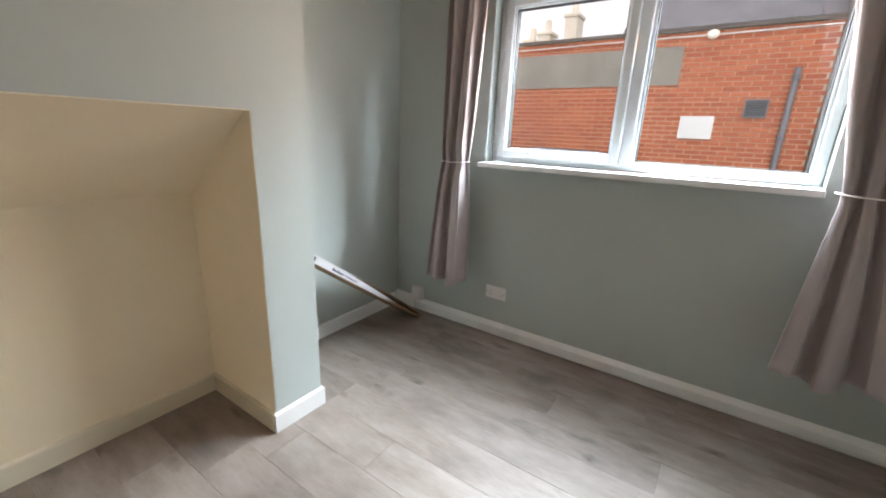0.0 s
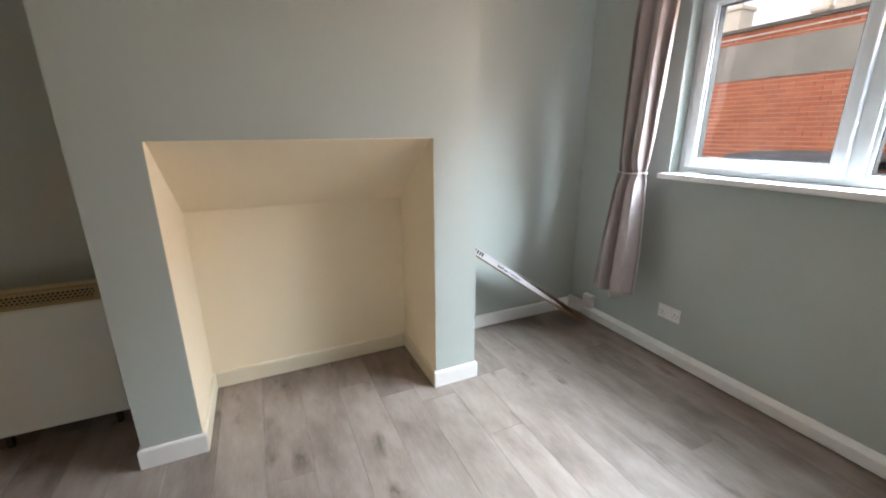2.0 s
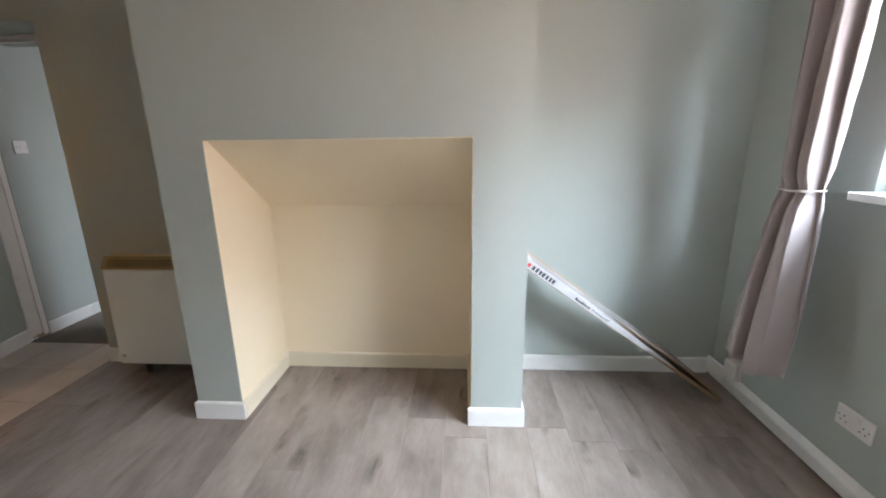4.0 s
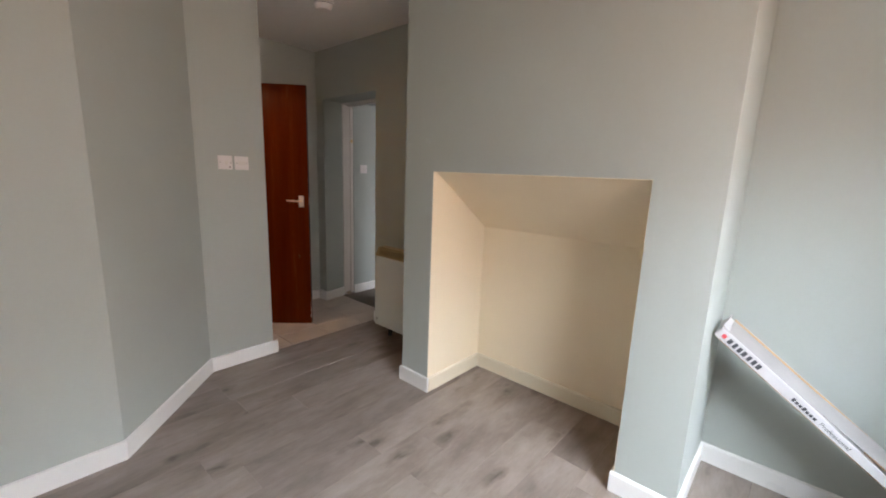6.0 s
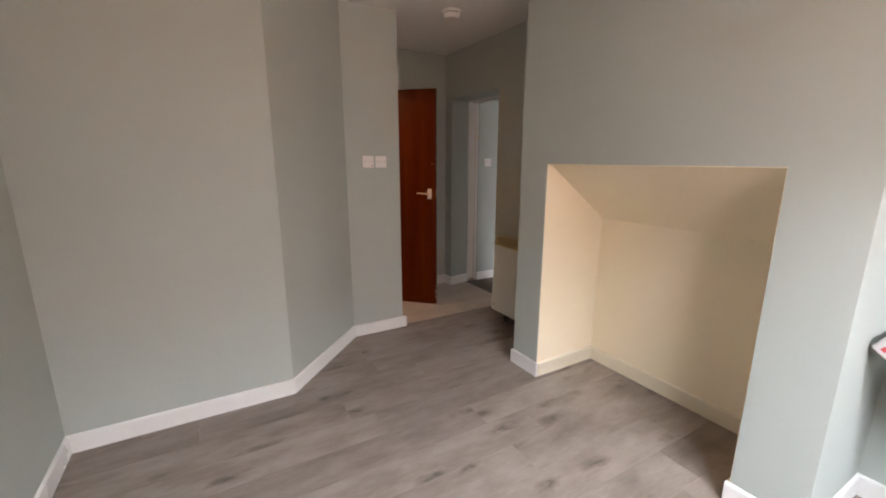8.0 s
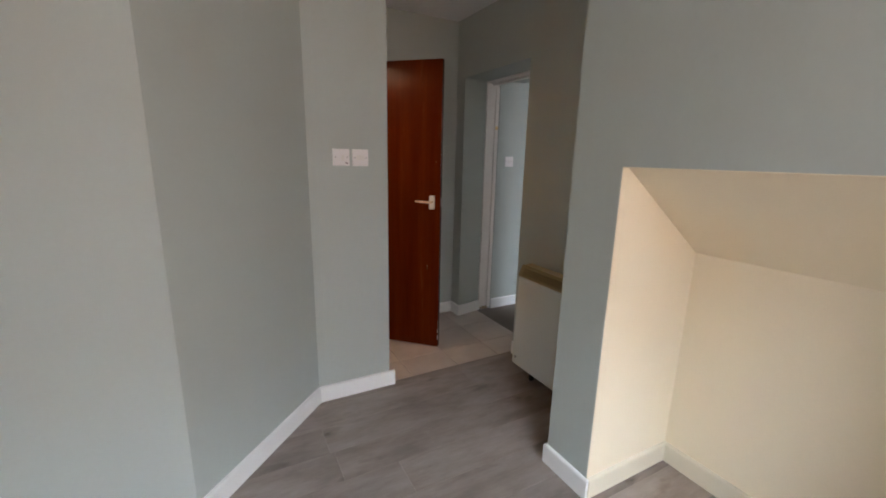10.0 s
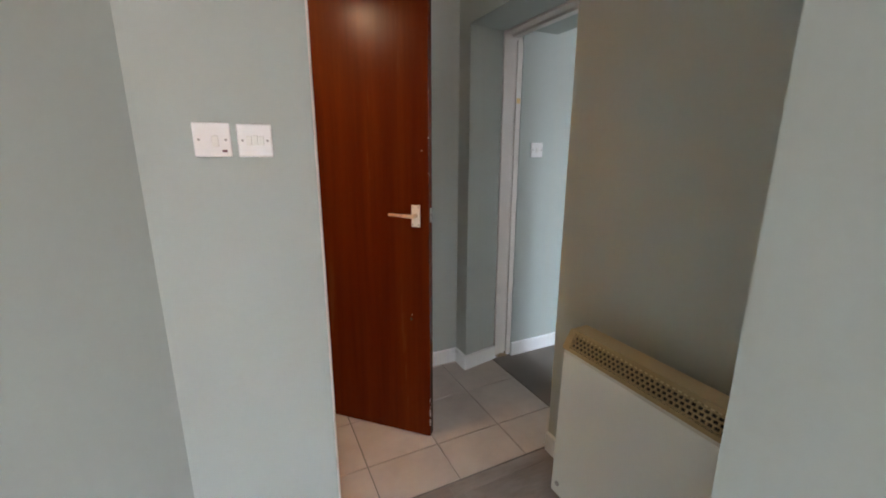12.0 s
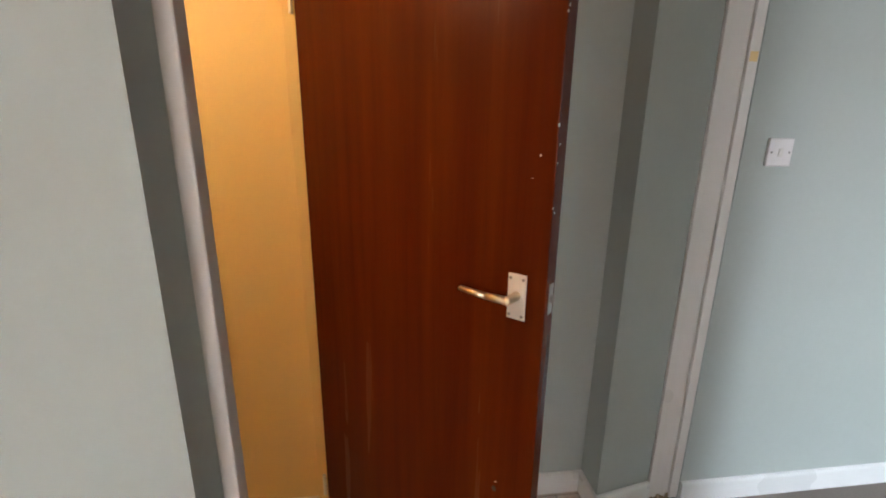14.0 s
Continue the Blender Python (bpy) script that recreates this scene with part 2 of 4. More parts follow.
def rod(bm, a, b, r, seg=12, r2=None):
    a, b = Vector(a), Vector(b)
    q = (b - a).to_track_quat("Z", "Y").to_matrix().to_4x4()
    bmesh.ops.create_cone(bm, cap_ends=True, segments=seg, radius1=r, radius2=r if r2 is None else r2, depth=(b - a).length,
                          matrix=Matrix.Translation((a + b) / 2) @ q)


def ball(bm, c, r, seg=14, flat=(1, 1, 1)):
    bmesh.ops.create_uvsphere(bm, u_segments=seg, v_segments=seg // 2 + 2, radius=r, matrix=Matrix.Translation(c) @ Matrix.Diagonal((*flat, 1)))


def prism(bm, profile, a, b, frame_x, frame_y):
    """Sweeps a closed profile of (u, v) from a to b; u runs along frame_x, v along frame_y."""
    a, b, fx, fy = Vector(a), Vector(b), Vector(frame_x), Vector(frame_y)
    ra = [bm.verts.new(a + fx * u + fy * v) for u, v in profile]
    rb = [bm.verts.new(b + fx * u + fy * v) for u, v in profile]
    n = len(profile)
    for i in range(n):
        bm.faces.new((ra[i], ra[(i + 1) % n], rb[(i + 1) % n], rb[i]))
    bm.faces.new(ra[::-1])
    bm.faces.new(rb)
    bmesh.ops.recalc_face_normals(bm, faces=bm.faces[:])


def mesh_of(name, bm, material, smooth=False):
    me = bpy.data.meshes.new(name)
    bm.to_mesh(me)
    bm.free()
    me.materials.append(material)
    if smooth:
        me.polygons.foreach_set("use_smooth", [True] * len(me.polygons))
    return me


def part(name, bm, material, parent, label="", smooth=False):
    ob = new(name, mesh_of(name, bm, material, smooth))
    ob.parent = parent
    if label:
        ob["label"] = label
    return ob


def thing(name, place, label, category, group="", turn=0.0):
    e = new(name)
    e.empty_display_size = 0.1
    e.matrix_world = pose(*place, 0, 0, turn)
    return tagged(e, label, category, group)


def structure(name, bm, material, label, category, smooth=False):
    return tagged(new(name, mesh_of(name, bm, material, smooth)), label, category, kind="structure")


def bx(*a, **k):
    bm = bmesh.new()
    box(bm, *a, **k)
    return bm


# ---- the large structure ----
H = 2.42
XA, XB = -0.42, 0.105          # alcove wall and chimney breast faces
YW = 3.325                     # window wall
XE = 2.545                     # wall behind
YS, YP = 0.182, -0.412         # south wall, switch wall
YN = -1.325                    # back wall of the lobby
DX = 0.527                     # end of the switch wall, plane of the bathroom door's wall

# window wall with its opening
WX0, WX1, WZ0, WZ1 = 0.285, 1.885, 1.115, 2.085
bm = bmesh.new()
box(bm, XA - 0.25, WX0, YW, YW + 0.28, 0, H)
box(bm, WX1, XE + 0.25, YW, YW + 0.28, 0, H)
box(bm, WX0, WX1, YW, YW + 0.28, 0, WZ0)
box(bm, WX0, WX1, YW, YW + 0.28, WZ1, H)
structure("wall_north", bm, WALL, "sage green painted wall around the window", "wall")
structure("wall_alcove", bx(XA - 0.25, XA, 2.138, YW, 0, H), WALL, "sage green painted alcove wall", "wall")

# chimney breast with its square niche
NY0, NY1, NZ, NX = 0.757, 1.895, 1.352, -0.41
BY0, BY1 = 0.527, 2.138
bm = bmesh.new()
box(bm, NX, XB, BY0, NY0 - 0.003, 0, H)
box(bm, NX, XB, NY1 + 0.003, BY1, 0, H)
box(bm, NX, XB, NY0 - 0.003, NY1 + 0.003, NZ + 0.003, H)
structure("chimney_breast", bm, WALL, "sage green chimney breast with a square niche", "wall")
bm = bmesh.new()
box(bm, NX - 0.245, NX - 0.003, BY0, BY1, 0, H)
structure("wall_behind_breast", bm, WALL, "wall behind the chimney breast", "wall")
bm = bmesh.new()
box(bm, NX - 0.003, NX, NY0 - 0.003, NY1 + 0.003, 0, NZ + 0.003)
prism(bm, [(NX, 1.004), (XB - 0.03, NZ), (NX, NZ)], (0, NY0, 0), (0, NY1, 0), (1, 0, 0), (0, 0, 1))
box(bm, NX, XB - 0.002, NY0 - 0.003, NY0, 0, NZ)
box(bm, NX, XB - 0.002, NY1, NY1 + 0.003, 0, NZ)
box(bm, NX, XB - 0.002, NY0 - 0.003, NY1 + 0.003, NZ, NZ + 0.003)
structure("niche_lining", bm, CREAM, "cream painted inside of the fireplace niche", "wall")

# heater alcove wall, with the opening to the bedroom
OY0, OY1, OZ = -1.199, -0.415, 1.988
OF, YBD = -1.243, -1.225      # frame at the far end of the skewed reveal, bedroom wall
bm = bmesh.new()
box(bm, XA - 0.235, XA, OY1, BY0, 0, H)
prism(bm, [(XA, YN - 0.2), (XA, OY0), (XA - 0.235, OF), (XA - 0.235, YN - 0.2)], (0, 0, 0), (0, 0, OZ), (1, 0, 0), (0, 1, 0))
box(bm, XA - 0.235, XA, YN - 0.2, OY0, OZ, H)
box(bm, XA - 0.235, XA, OY0, OY1, OZ, H)
structure("wall_west", bm, WALL, "sage green wall with the bedroom doorway", "wall")
structure("wall_lobby", bx(XA, 0.66, YN - 0.2, YN, 0, H), WALL, "sage green back wall of the lobby", "wall")
# switch wall, angled wall, south wall, east wall
structure("wall_switch", bx(DX, 0.947, YP - 0.057, YP, 0, H), WALL, "sage green wall with two switch plates", "wall")
ax, ay, bx_, by_ = 0.947, YP, 1.511, YS
L = math.hypot(bx_ - ax, by_ - ay)
bm = bmesh.new()
prism(bm, [(0.947, YP), (1.511, YS), (1.511, YS - 0.09), (1.511, YP - 0.09), (0.947, YP - 0.09)], (0, 0, 0), (0, 0, H), (1, 0, 0), (0, 1, 0))
structure("wall_angled", bm, WALL, "sage green angled wall", "wall")
structure("wall_south", bx(1.511, XE + 0.25, YS - 0.25, YS, 0, H), WALL, "sage green south wall", "wall")
structure("wall_east", bx(XE, XE + 0.25, YS, YW, 0, H), WALL, "sage green wall of the living room", "wall")
# wall over and beside the bathroom door
structure("wall_over_door", bx(DX + 0.02, 0.635, YN, YP - 0.057, 2.04, H), WALL, "sage green wall over the bathroom door", "wall")
# bathroom behind the open door
bm = bmesh.new()
box(bm, 0.66, 2.0, -1.72, -1.31, 0, H)
box(bm, 1.86, 2.0, -1.31, YS - 0.25, 0, H)
structure("wall_bathroom", bm, APRICOT, "apricot walls of the small room behind the door", "wall")
# bedroom beyond the lobby
bm = bmesh.new()
box(bm, -3.6, XA - 0.36, -1.42, YBD, 0, H)
box(bm, XA - 0.36, XA - 0.235, -1.42, OF - 0.021, 0, H)
box(bm, -3.6, -3.4, YBD, 1.6, 0, H)
box(bm, -3.4, -1.95, 1.4, 1.6, 0, H)
box(bm, -1.10, NX - 0.245, 1.4, 1.6, 0, H)
box(bm, -1.95, -1.10, 1.4, 1.6, 0, 0.94)
box(bm, -1.95, -1.10, 1.4, 1.6, 2.06, H)
structure("wall_bedroom", bm, WALL, "sage green walls of the bedroom", "wall")

structure("ceiling", bx(-3.6, XE + 0.25, -1.72, YW + 0.28, H, H + 0.2), CEIL, "white matt painted ceiling", "ceiling")
floor = structure("floor", bx(XA, XE, -0.425, YW, -0.12, -0.012), UNDERLAY, "grey oak laminate floor", "floor")
tile_floor = structure("floor_tiled", bx(-0.64, 1.86, -1.56, -0.425, -0.12, -0.004), GROUT, "beige ceramic tile floor with grey joints", "floor")
structure("floor_bedroom", bx(-3.4, -0.643, -1.24, 1.4, -0.12, 0.002), CARPET, "brown-grey carpet of the bedroom", "carpet")

# baseboards
SKP = [(0, 0), (0.014, 0), (0.014, 0.082), (0.0125, 0.088), (0.008, 0.092), (0, 0.093)]
SKW = [(0, 0), (0.016, 0), (0.016, 0.013), (0.030, 0.015), (0.030, 0.064), (0.027, 0.070), (0.005, 0.088), (0, 0.090)]


def skirting(a, b, out, material=TRIM, name="baseboard", profile=SKP, label="white painted wooden baseboard"):
    bm = bmesh.new()
    prism(bm, profile, (*a, 0), (*b, 0), (*out, 0), (0, 0, 1))
    return structure(name, bm, material, label, "baseboard")


skirting((XA, YW), (XE, YW), (0, -1), profile=SKW)
skirting((XA, BY1), (XA, YW - 0.03), (1, 0))
skirting((XA + 0.014, BY1), (XB + 0.014, BY1), (0, 1))
skirting((XB, NY1 - 0.012), (XB, BY1), (1, 0))
skirting((XB, BY0), (XB, NY0 + 0.012), (1, 0))
skirting((XA + 0.014, BY0), (XB + 0.014, BY0), (0, -1))
skirting((NX, NY0 + 0.014), (NX, NY1 - 0.014), (1, 0), CREAM_TRIM, label="cream painted baseboard in the niche")
skirting((NX, NY0), (XB - 0.003, NY0), (0, 1), CREAM_TRIM, label="cream painted baseboard in the niche")
skirting((NX, NY1), (XB - 0.003, NY1), (0, -1), CREAM_TRIM, label="cream painted baseboard in the niche")
skirting((XA, OY1), (XA, BY0 - 0.014), (1, 0))
skirting((XA, YN), (XA, OY0 + 0.012), (1, 0))
skirting((XA + 0.014, YN), (DX + 0.02, YN), (0, 1))
skirting((XA + 0.01, OY0 + 0.002), (XA - 0.235, OF), (-0.184, 0.983))
skirting((XA - 0.36, YBD), (-3.4, YBD), (0, 1))
skirting((DX - 0.032, YP), (0.945, YP), (0, 1))
nx, ny = -(by_ - ay) / L, (bx_ - ax) / L
skirting((ax, ay), (bx_, by_), (nx, ny))
skirting((1.506, YS), (XE, YS), (0, 1))
skirting((XE, YS + 0.014), (XE, YW - 0.03), (-1, 0))
skirting((0.602, -1.31), (1.86, -1.31), (0, 1), CREAM_TRIM, label="cream baseboard of the small room")

# frame of the bedroom doorway
bm = bmesh.new()
JX0, JX1 = XA - 0.36, XA - 0.238
box(bm, JX0, JX1, OF - 0.02, OF + 0.008, 0.012, OZ - 0.01, 0.003)
box(bm, JX0 + 0.004, JX0 + 0.04, OF + 0.008, OF + 0.020, 0.02, OZ - 0.04, 0.003)
box(bm, JX0, JX1, OY1 - 0.008, OY1 + 0.02, 0.012, OZ - 0.01, 0.003)
box(bm, JX0, JX1, OF - 0.02, OY1 + 0.02, OZ - 0.01, OZ + 0.02, 0.003)
box(bm, JX0 + 0.03, JX1 - 0.05, OF, OY1, OZ - 0.026, OZ - 0.01, 0.003)
bedroom_frame = structure("trim_bedroom_door", bm, TRIM_OLD, "white painted bedroom door frame, chipped at the foot", "door frame")
bm = bmesh.new()
box(bm, XA - 0.6, JX0, OY1, 1.4, 0, H)
box(bm, XA - 0.6, JX0, YBD, OY1, OZ + 0.02, H)
structure("wall_bedroom_inner", bm, WALL, "sage green inner wall of the bedroom", "wall")

part("tape_scrap", bx(-0.771, -0.744, OF + 0.0202, OF + 0.0210, 1.612, 1.640), paint("yellowed_tape", (0.80, 0.60, 0.28), 0.6, 0.1), bedroom_frame, "scrap of yellowed masking tape")

# frame of the bathroom door
bm = bmesh.new()
box(bm, 0.55, 0.65, YP - 0.088, YP - 0.0575, 0.002, 2.03, 0.003)
box(bm, DX + 0.045, 0.61, YP - 0.102, YP - 0.088, 0.002, 2.01, 0.003)
box(bm, DX + 0.018, 0.64, -1.262, YP - 0.102, 2.01, 2.038, 0.003)
box(bm, 0.510, 0.549, YP - 0.084, YP - 0.058, 0.002, 2.065, 0.002)
box(bm, 0.512, DX + 0.0175, -1.262, YP - 0.089, 2.012, 2.065, 0.004)
structure("trim_bathroom_door", bm, TRIM_OLD, "painted door frame of the small room", "door frame")
bm = bx(DX + 0.018, 0.600, -1.322, -1.262, 0.002, 2.009, bevel=0.003)
box(bm, 0.600, 0.660, -1.324, -1.31, 0.002, 2.4)
structure("trim_bathroom_jamb", bm, APRICOT, "apricot painted hinge post of the small room's door", "door frame")

# ---- window ----
window = thing("window_1", (0, 0, 0), "white uPVC window with an opening sash and a fixed pane", "window")
window["kind"] = "structure"
FY0, FY1 = 3.405, 3.475


def bars(x0, x1, z0, z1, w, y0, y1, bevel=0.006, top=None):
    """Four mitred-looking bars round an opening."""
    top = w if top is None else top
    bm = bmesh.new()
    box(bm, x0, x0 + w, y0, y1, z0, z1, bevel)
    box(bm, x1 - w, x1, y0, y1, z0, z1, bevel)
    box(bm, x0 + w - 0.004, x1 - w + 0.004, y0 + 0.002, y1 - 0.002, z0, z0 + w, bevel)
    box(bm, x0 + w - 0.004, x1 - w + 0.004, y0 + 0.002, y1 - 0.002, z1 - top, z1, bevel)
    return bm


part("outer_frame", bars(WX0 + 0.002, WX1 - 0.002, 1.146, WZ1 - 0.002, 0.036, FY0, FY1), UPVC, window)
part("mullion", bx(1.048, 1.108, FY0 - 0.003, FY1, 1.180, 2.050, bevel=0.008), UPVC, window)
sash = part("opening_sash", bars(0.334, 1.050, 1.174, 2.052, 0.046, FY0 - 0.028, FY1 - 0.02, 0.007), UPVC, window)
bead = bars(0.379, 1.005, 1.219, 2.007, 0.012, FY0 - 0.016, FY1 - 0.03, 0.004)
part("glazing_bead", bead, UPVC, sash)
part("glazing_gasket", bars(0.390, 0.994, 1.230, 1.996, 0.005, FY0 - 0.008, FY1 - 0.035, 0.001), DARK, sash)
pane = part("pane", bx(0.385, 0.999, 3.428, 3.434, 1.225, 2.001), GLASS, sash)
pane.visible_shadow = False
bead = bars(1.107, 1.849, 1.180, 2.05, 0.018, FY0 + 0.012, FY1 - 0.01, 0.005)
part("fixed_bead", bead, UPVC, window)
part("fixed_gasket", bars(1.124, 1.832, 1.197, 2.033, 0.005, FY0 + 0.018, FY1 - 0.016, 0.001), DARK, window)
pane = part("pane", bx(1.118, 1.838, 3.438, 3.444, 1.191, 2.039), GLASS, window)
pane.visible_shadow = False
bm = bmesh.new()
box(bm, 0.60, 0.665, FY0 - 0.042, FY0 - 0.0285, 1.19, 1.212, 0.004)
ball(bm, (0.632, FY0 - 0.048, 1.201), 0.012)
rod(bm, (0.632, FY0 - 0.05, 1.201), (0.625, FY0 - 0.068, 1.203), 0.007)
rod(bm, (0.64, FY0 - 0.066, 1.203), (0.565, FY0 - 0.066, 1.204), 0.0075, r2=0.0055)
part("window_handle", bm, UPVC, sash, "white plastic window handle", True)
bm = bmesh.new()
box(bm, WX0 - 0.0, WX1, YW - 0.001, FY0 - 0.001, 1.1152, 1.143)
box(bm, 0.272, 1.878, 3.245, YW - 0.001, 1.113, 1.143, 0.004)
tagged(part("window_sill", bm, TRIM, window, "white gloss painted window board"))

# ---- curtains ----


def curtain(name, rails, tie_z, hook, label, folds, phase):
    """rails: (z, left, right, depth of folds) from the bottom up. phase: turn of the first fold."""
    root = thing(name, (rails[-1][1], 3.185, 0.0), label, "curtain", "window curtains")
    ox = rails[-1][1]
    zs = [r[0] for r in rails]
    cols, rows = 72, 46
    bm = bmesh.new()
    grid = []
    for j in range(rows + 1):
        z = zs[0] + (zs[-1] - zs[0]) * j / rows
        left = float(np.interp(z, zs, [r[1] for r in rails]))
        right = float(np.interp(z, zs, [r[2] for r in rails]))
        deep = float(np.interp(z, zs, [r[3] for r in rails]))
        line = []
        for i in range(cols + 1):
            u = i / cols
            a = 2 * math.pi * (folds * u / 2 + phase + 0.03 * math.sin(2.1 * z + 3 * u))
            # round ridges with narrow, deep valleys between them
            w = 0.9 - 2.1 * (math.sin(a) ** 2 + 0.004) ** 0.3 + 0.18 * math.sin(5 * a + 2 * z)
            x = left + (right - left) * (u + 0.03 * math.sin(4 * a))
            pinch = math.exp(-((z - tie_z) / 0.05) ** 2)
            y = -0.012 - 0.07 * max(0.0, min(1.0, (tie_z - z) / 0.8)) + deep * w * (1 - 0.45 * pinch) + 0.004 * noise.noise(Vector((u * 6, z * 5, 1.3)))
            crease = 0.006 * noise.noise(Vector((u * 9, z * 16, 4.0))) * math.exp(-((z - tie_z + 0.1) / 0.16) ** 2)
            dz = 0.018 * math.sin(a + 0.6) if j == 0 else 0
            line.append(bm.verts.new((x - ox, y - crease, z + dz)))
        grid.append(line)
    for j in range(rows):
        for i in range(cols):
            bm.faces.new((grid[j][i], grid[j][i + 1], grid[j + 1][i + 1], grid[j + 1][i]))
    ob = part("drape", bm, CLOTH, root, "taupe grey curtain cloth", True)
    mod = ob.modifiers.new("thickness", "SOLIDIFY")
    mod.thickness, mod.offset = 0.004, 0
    # tie-back: a thin pale cord round the cloth to a hook in the wall
    l = float(np.interp(tie_z, zs, [r[1] for r in rails])) - ox
    r = float(np.interp(tie_z, zs, [q[2] for q in rails])) - ox
    cu = bpy.data.curves.new("tie_back", "CURVE")
    cu.dimensions, cu.bevel_depth, cu.bevel_resolution = "3D", 0.0035, 2
    sp = cu.splines.new("POLY")
    hx = hook - ox
    ring = [(hx, 0.11, tie_z + 0.006), (l - 0.012, 0.0, tie_z + 0.003), (l + 0.01, -0.05, tie_z), ((l + r) / 2, -0.062, tie_z - 0.004),
            (r - 0.01, -0.05, tie_z), (r + 0.012, 0.0, tie_z + 0.003), (hx, 0.11, tie_z + 0.006)]
    sp.points.add(len(ring) - 1)
    for p, c in zip(sp.points, ring):
        p.co = (*c, 1)
    cu.materials.append(PLASTIC)
    t = new("tie_back", cu)
    t.parent = root
    t["label"] = "thin pale cord tie-back"
    bm = bmesh.new()
    rod(bm, (hx, 0.139, tie_z + 0.006), (hx, 0.10, tie_z + 0.006), 0.005)
    ball(bm, (hx, 0.096, tie_z + 0.006), 0.011)
    part("tie_hook", bm, CURTAIN_POLE, root, "small metal tie-back hook", True)
    return root


curtain("curtain", [(0.395, 0.045, 0.305, 0.058), (0.75, 0.052, 0.28, 0.058), (1.14, 0.075, 0.245, 0.048), (1.55, 0.09, 0.285, 0.056),
                    (2.0, 0.10, 0.32, 0.06), (2.13, 0.105, 0.33, 0.045)], 1.14, 0.02,
        "taupe curtain tied back beside the window near the corner", 2.3, 0.9)
curtain("curtain", [(0.395, 1.82, 2.36, 0.055), (0.75, 1.86, 2.27, 0.048), (1.14, 1.905, 2.12, 0.034), (1.5, 1.83, 2.20, 0.042),
                    (2.0, 1.745, 2.33, 0.042), (2.13, 1.74, 2.36, 0.036)], 1.14, 2.16,
        "taupe curtain tied back, flaring out below its cord", 3.7, 0.06)
pole = thing("curtain_pole", (1.1, 3.175, 2.15), "slim metal curtain pole with ball ends over the window", "curtain pole")
bm = bmesh.new()
rod(bm, (-1.19, 0, 0), (1.33, 0, 0), 0.009, 16)
part("rod", bm, CURTAIN_POLE, pole, smooth=True)
for s in (-1.2, 1.34):
    bm = bmesh.new()
    ball(bm, (s, 0, 0), 0.018)
    part("finial", bm, CURTAIN_POLE, pole, "round metal finial", True)
for s in (-1.1, 1.22):
    bm = bmesh.new()
    rod(bm, (s, 0, 0), (s, 0.1495, 0), 0.006)
    rod(bm, (s, 0.142, 0), (s, 0.1495, 0), 0.02)
    part("bracket", bm, CURTAIN_POLE, pole, smooth=True)
for k in range(14):
    x = (-1.0 + 0.035 * k) if k < 7 else (0.66 + 0.085 * (k - 7))
    bm = bmesh.new()
    bmesh.ops.create_cone(bm, segments=16, radius1=0.014, radius2=0.014, depth=0.004, cap_ends=False, matrix=pose(x, 0, -0.003, 0, 90, 0))
    part("ring", bm, CURTAIN_POLE, pole)

# ---- switches and sockets ----


def plate(place, turn, label, category, kind, w=0.086, h=0.086):
    """A faceplate on a wall; its face looks along local -y."""
    root = thing("wall_" + category.split()[-1], place, label, category, turn=turn)
    part("faceplate", bx(-w / 2, w / 2, -0.010, 0, -h / 2, h / 2, bevel=0.004), PLASTIC, root)
    for s in (-1, 1):
        bm = bmesh.new()
        rod(bm, (s * (w / 2 - 0.0125), -0.0112, 0), (s * (w / 2 - 0.0125), -0.009, 0), 0.0034)
        part("screw", bm, SCREW, root)
    if kind == "rockers":
        for k in (-1, 0, 1):
            part("rocker", bx(k * 0.0146 - 0.0071, k * 0.0146 + 0.0071, -0.0125, -0.009, -0.013, 0.013, bevel=0.002,
                              m=pose(0, 0, 0, 4 if k else -4, 0, 0)), PLASTIC_SHADE, root)
    if kind == "one":
        part("rocker", bx(-0.008, 0.008, -0.0135, -0.009, -0.013, 0.013, bevel=0.002, m=pose(0, 0, 0, 4, 0, 0)), PLASTIC_SHADE, root)
    if kind == "spur":
        part("rocker", bx(-0.002, 0.014, -0.0135, -0.009, -0.016, 0.012, bevel=0.002, m=pose(0, 0, 0, 5, 0, 0)), PLASTIC_SHADE, root)
        part("neon", bx(0.020, 0.032, -0.0115, -0.009, -0.031, -0.025, bevel=0.001), RED_NEON, root, "dark red neon indicator")
    if kind == "double":
        for s in (-1, 1):
            part("rocker", bx(s * 0.018 - 0.005, s * 0.018 + 0.005, -0.0125, -0.009, 0.012, 0.028, bevel=0.001), PLASTIC_SHADE, root)
            for dx, dz, ww, hh in ((0, 0.004, 0.004, 0.008), (-0.011, -0.016, 0.0065, 0.004), (0.011, -0.016, 0.0065, 0.004)):
                part("pin_hole", bx(s * 0.038 + dx - ww / 2, s * 0.038 + dx + ww / 2, -0.0105, -0.0098, dz - hh / 2, dz + hh / 2), DARK, root)
    return root


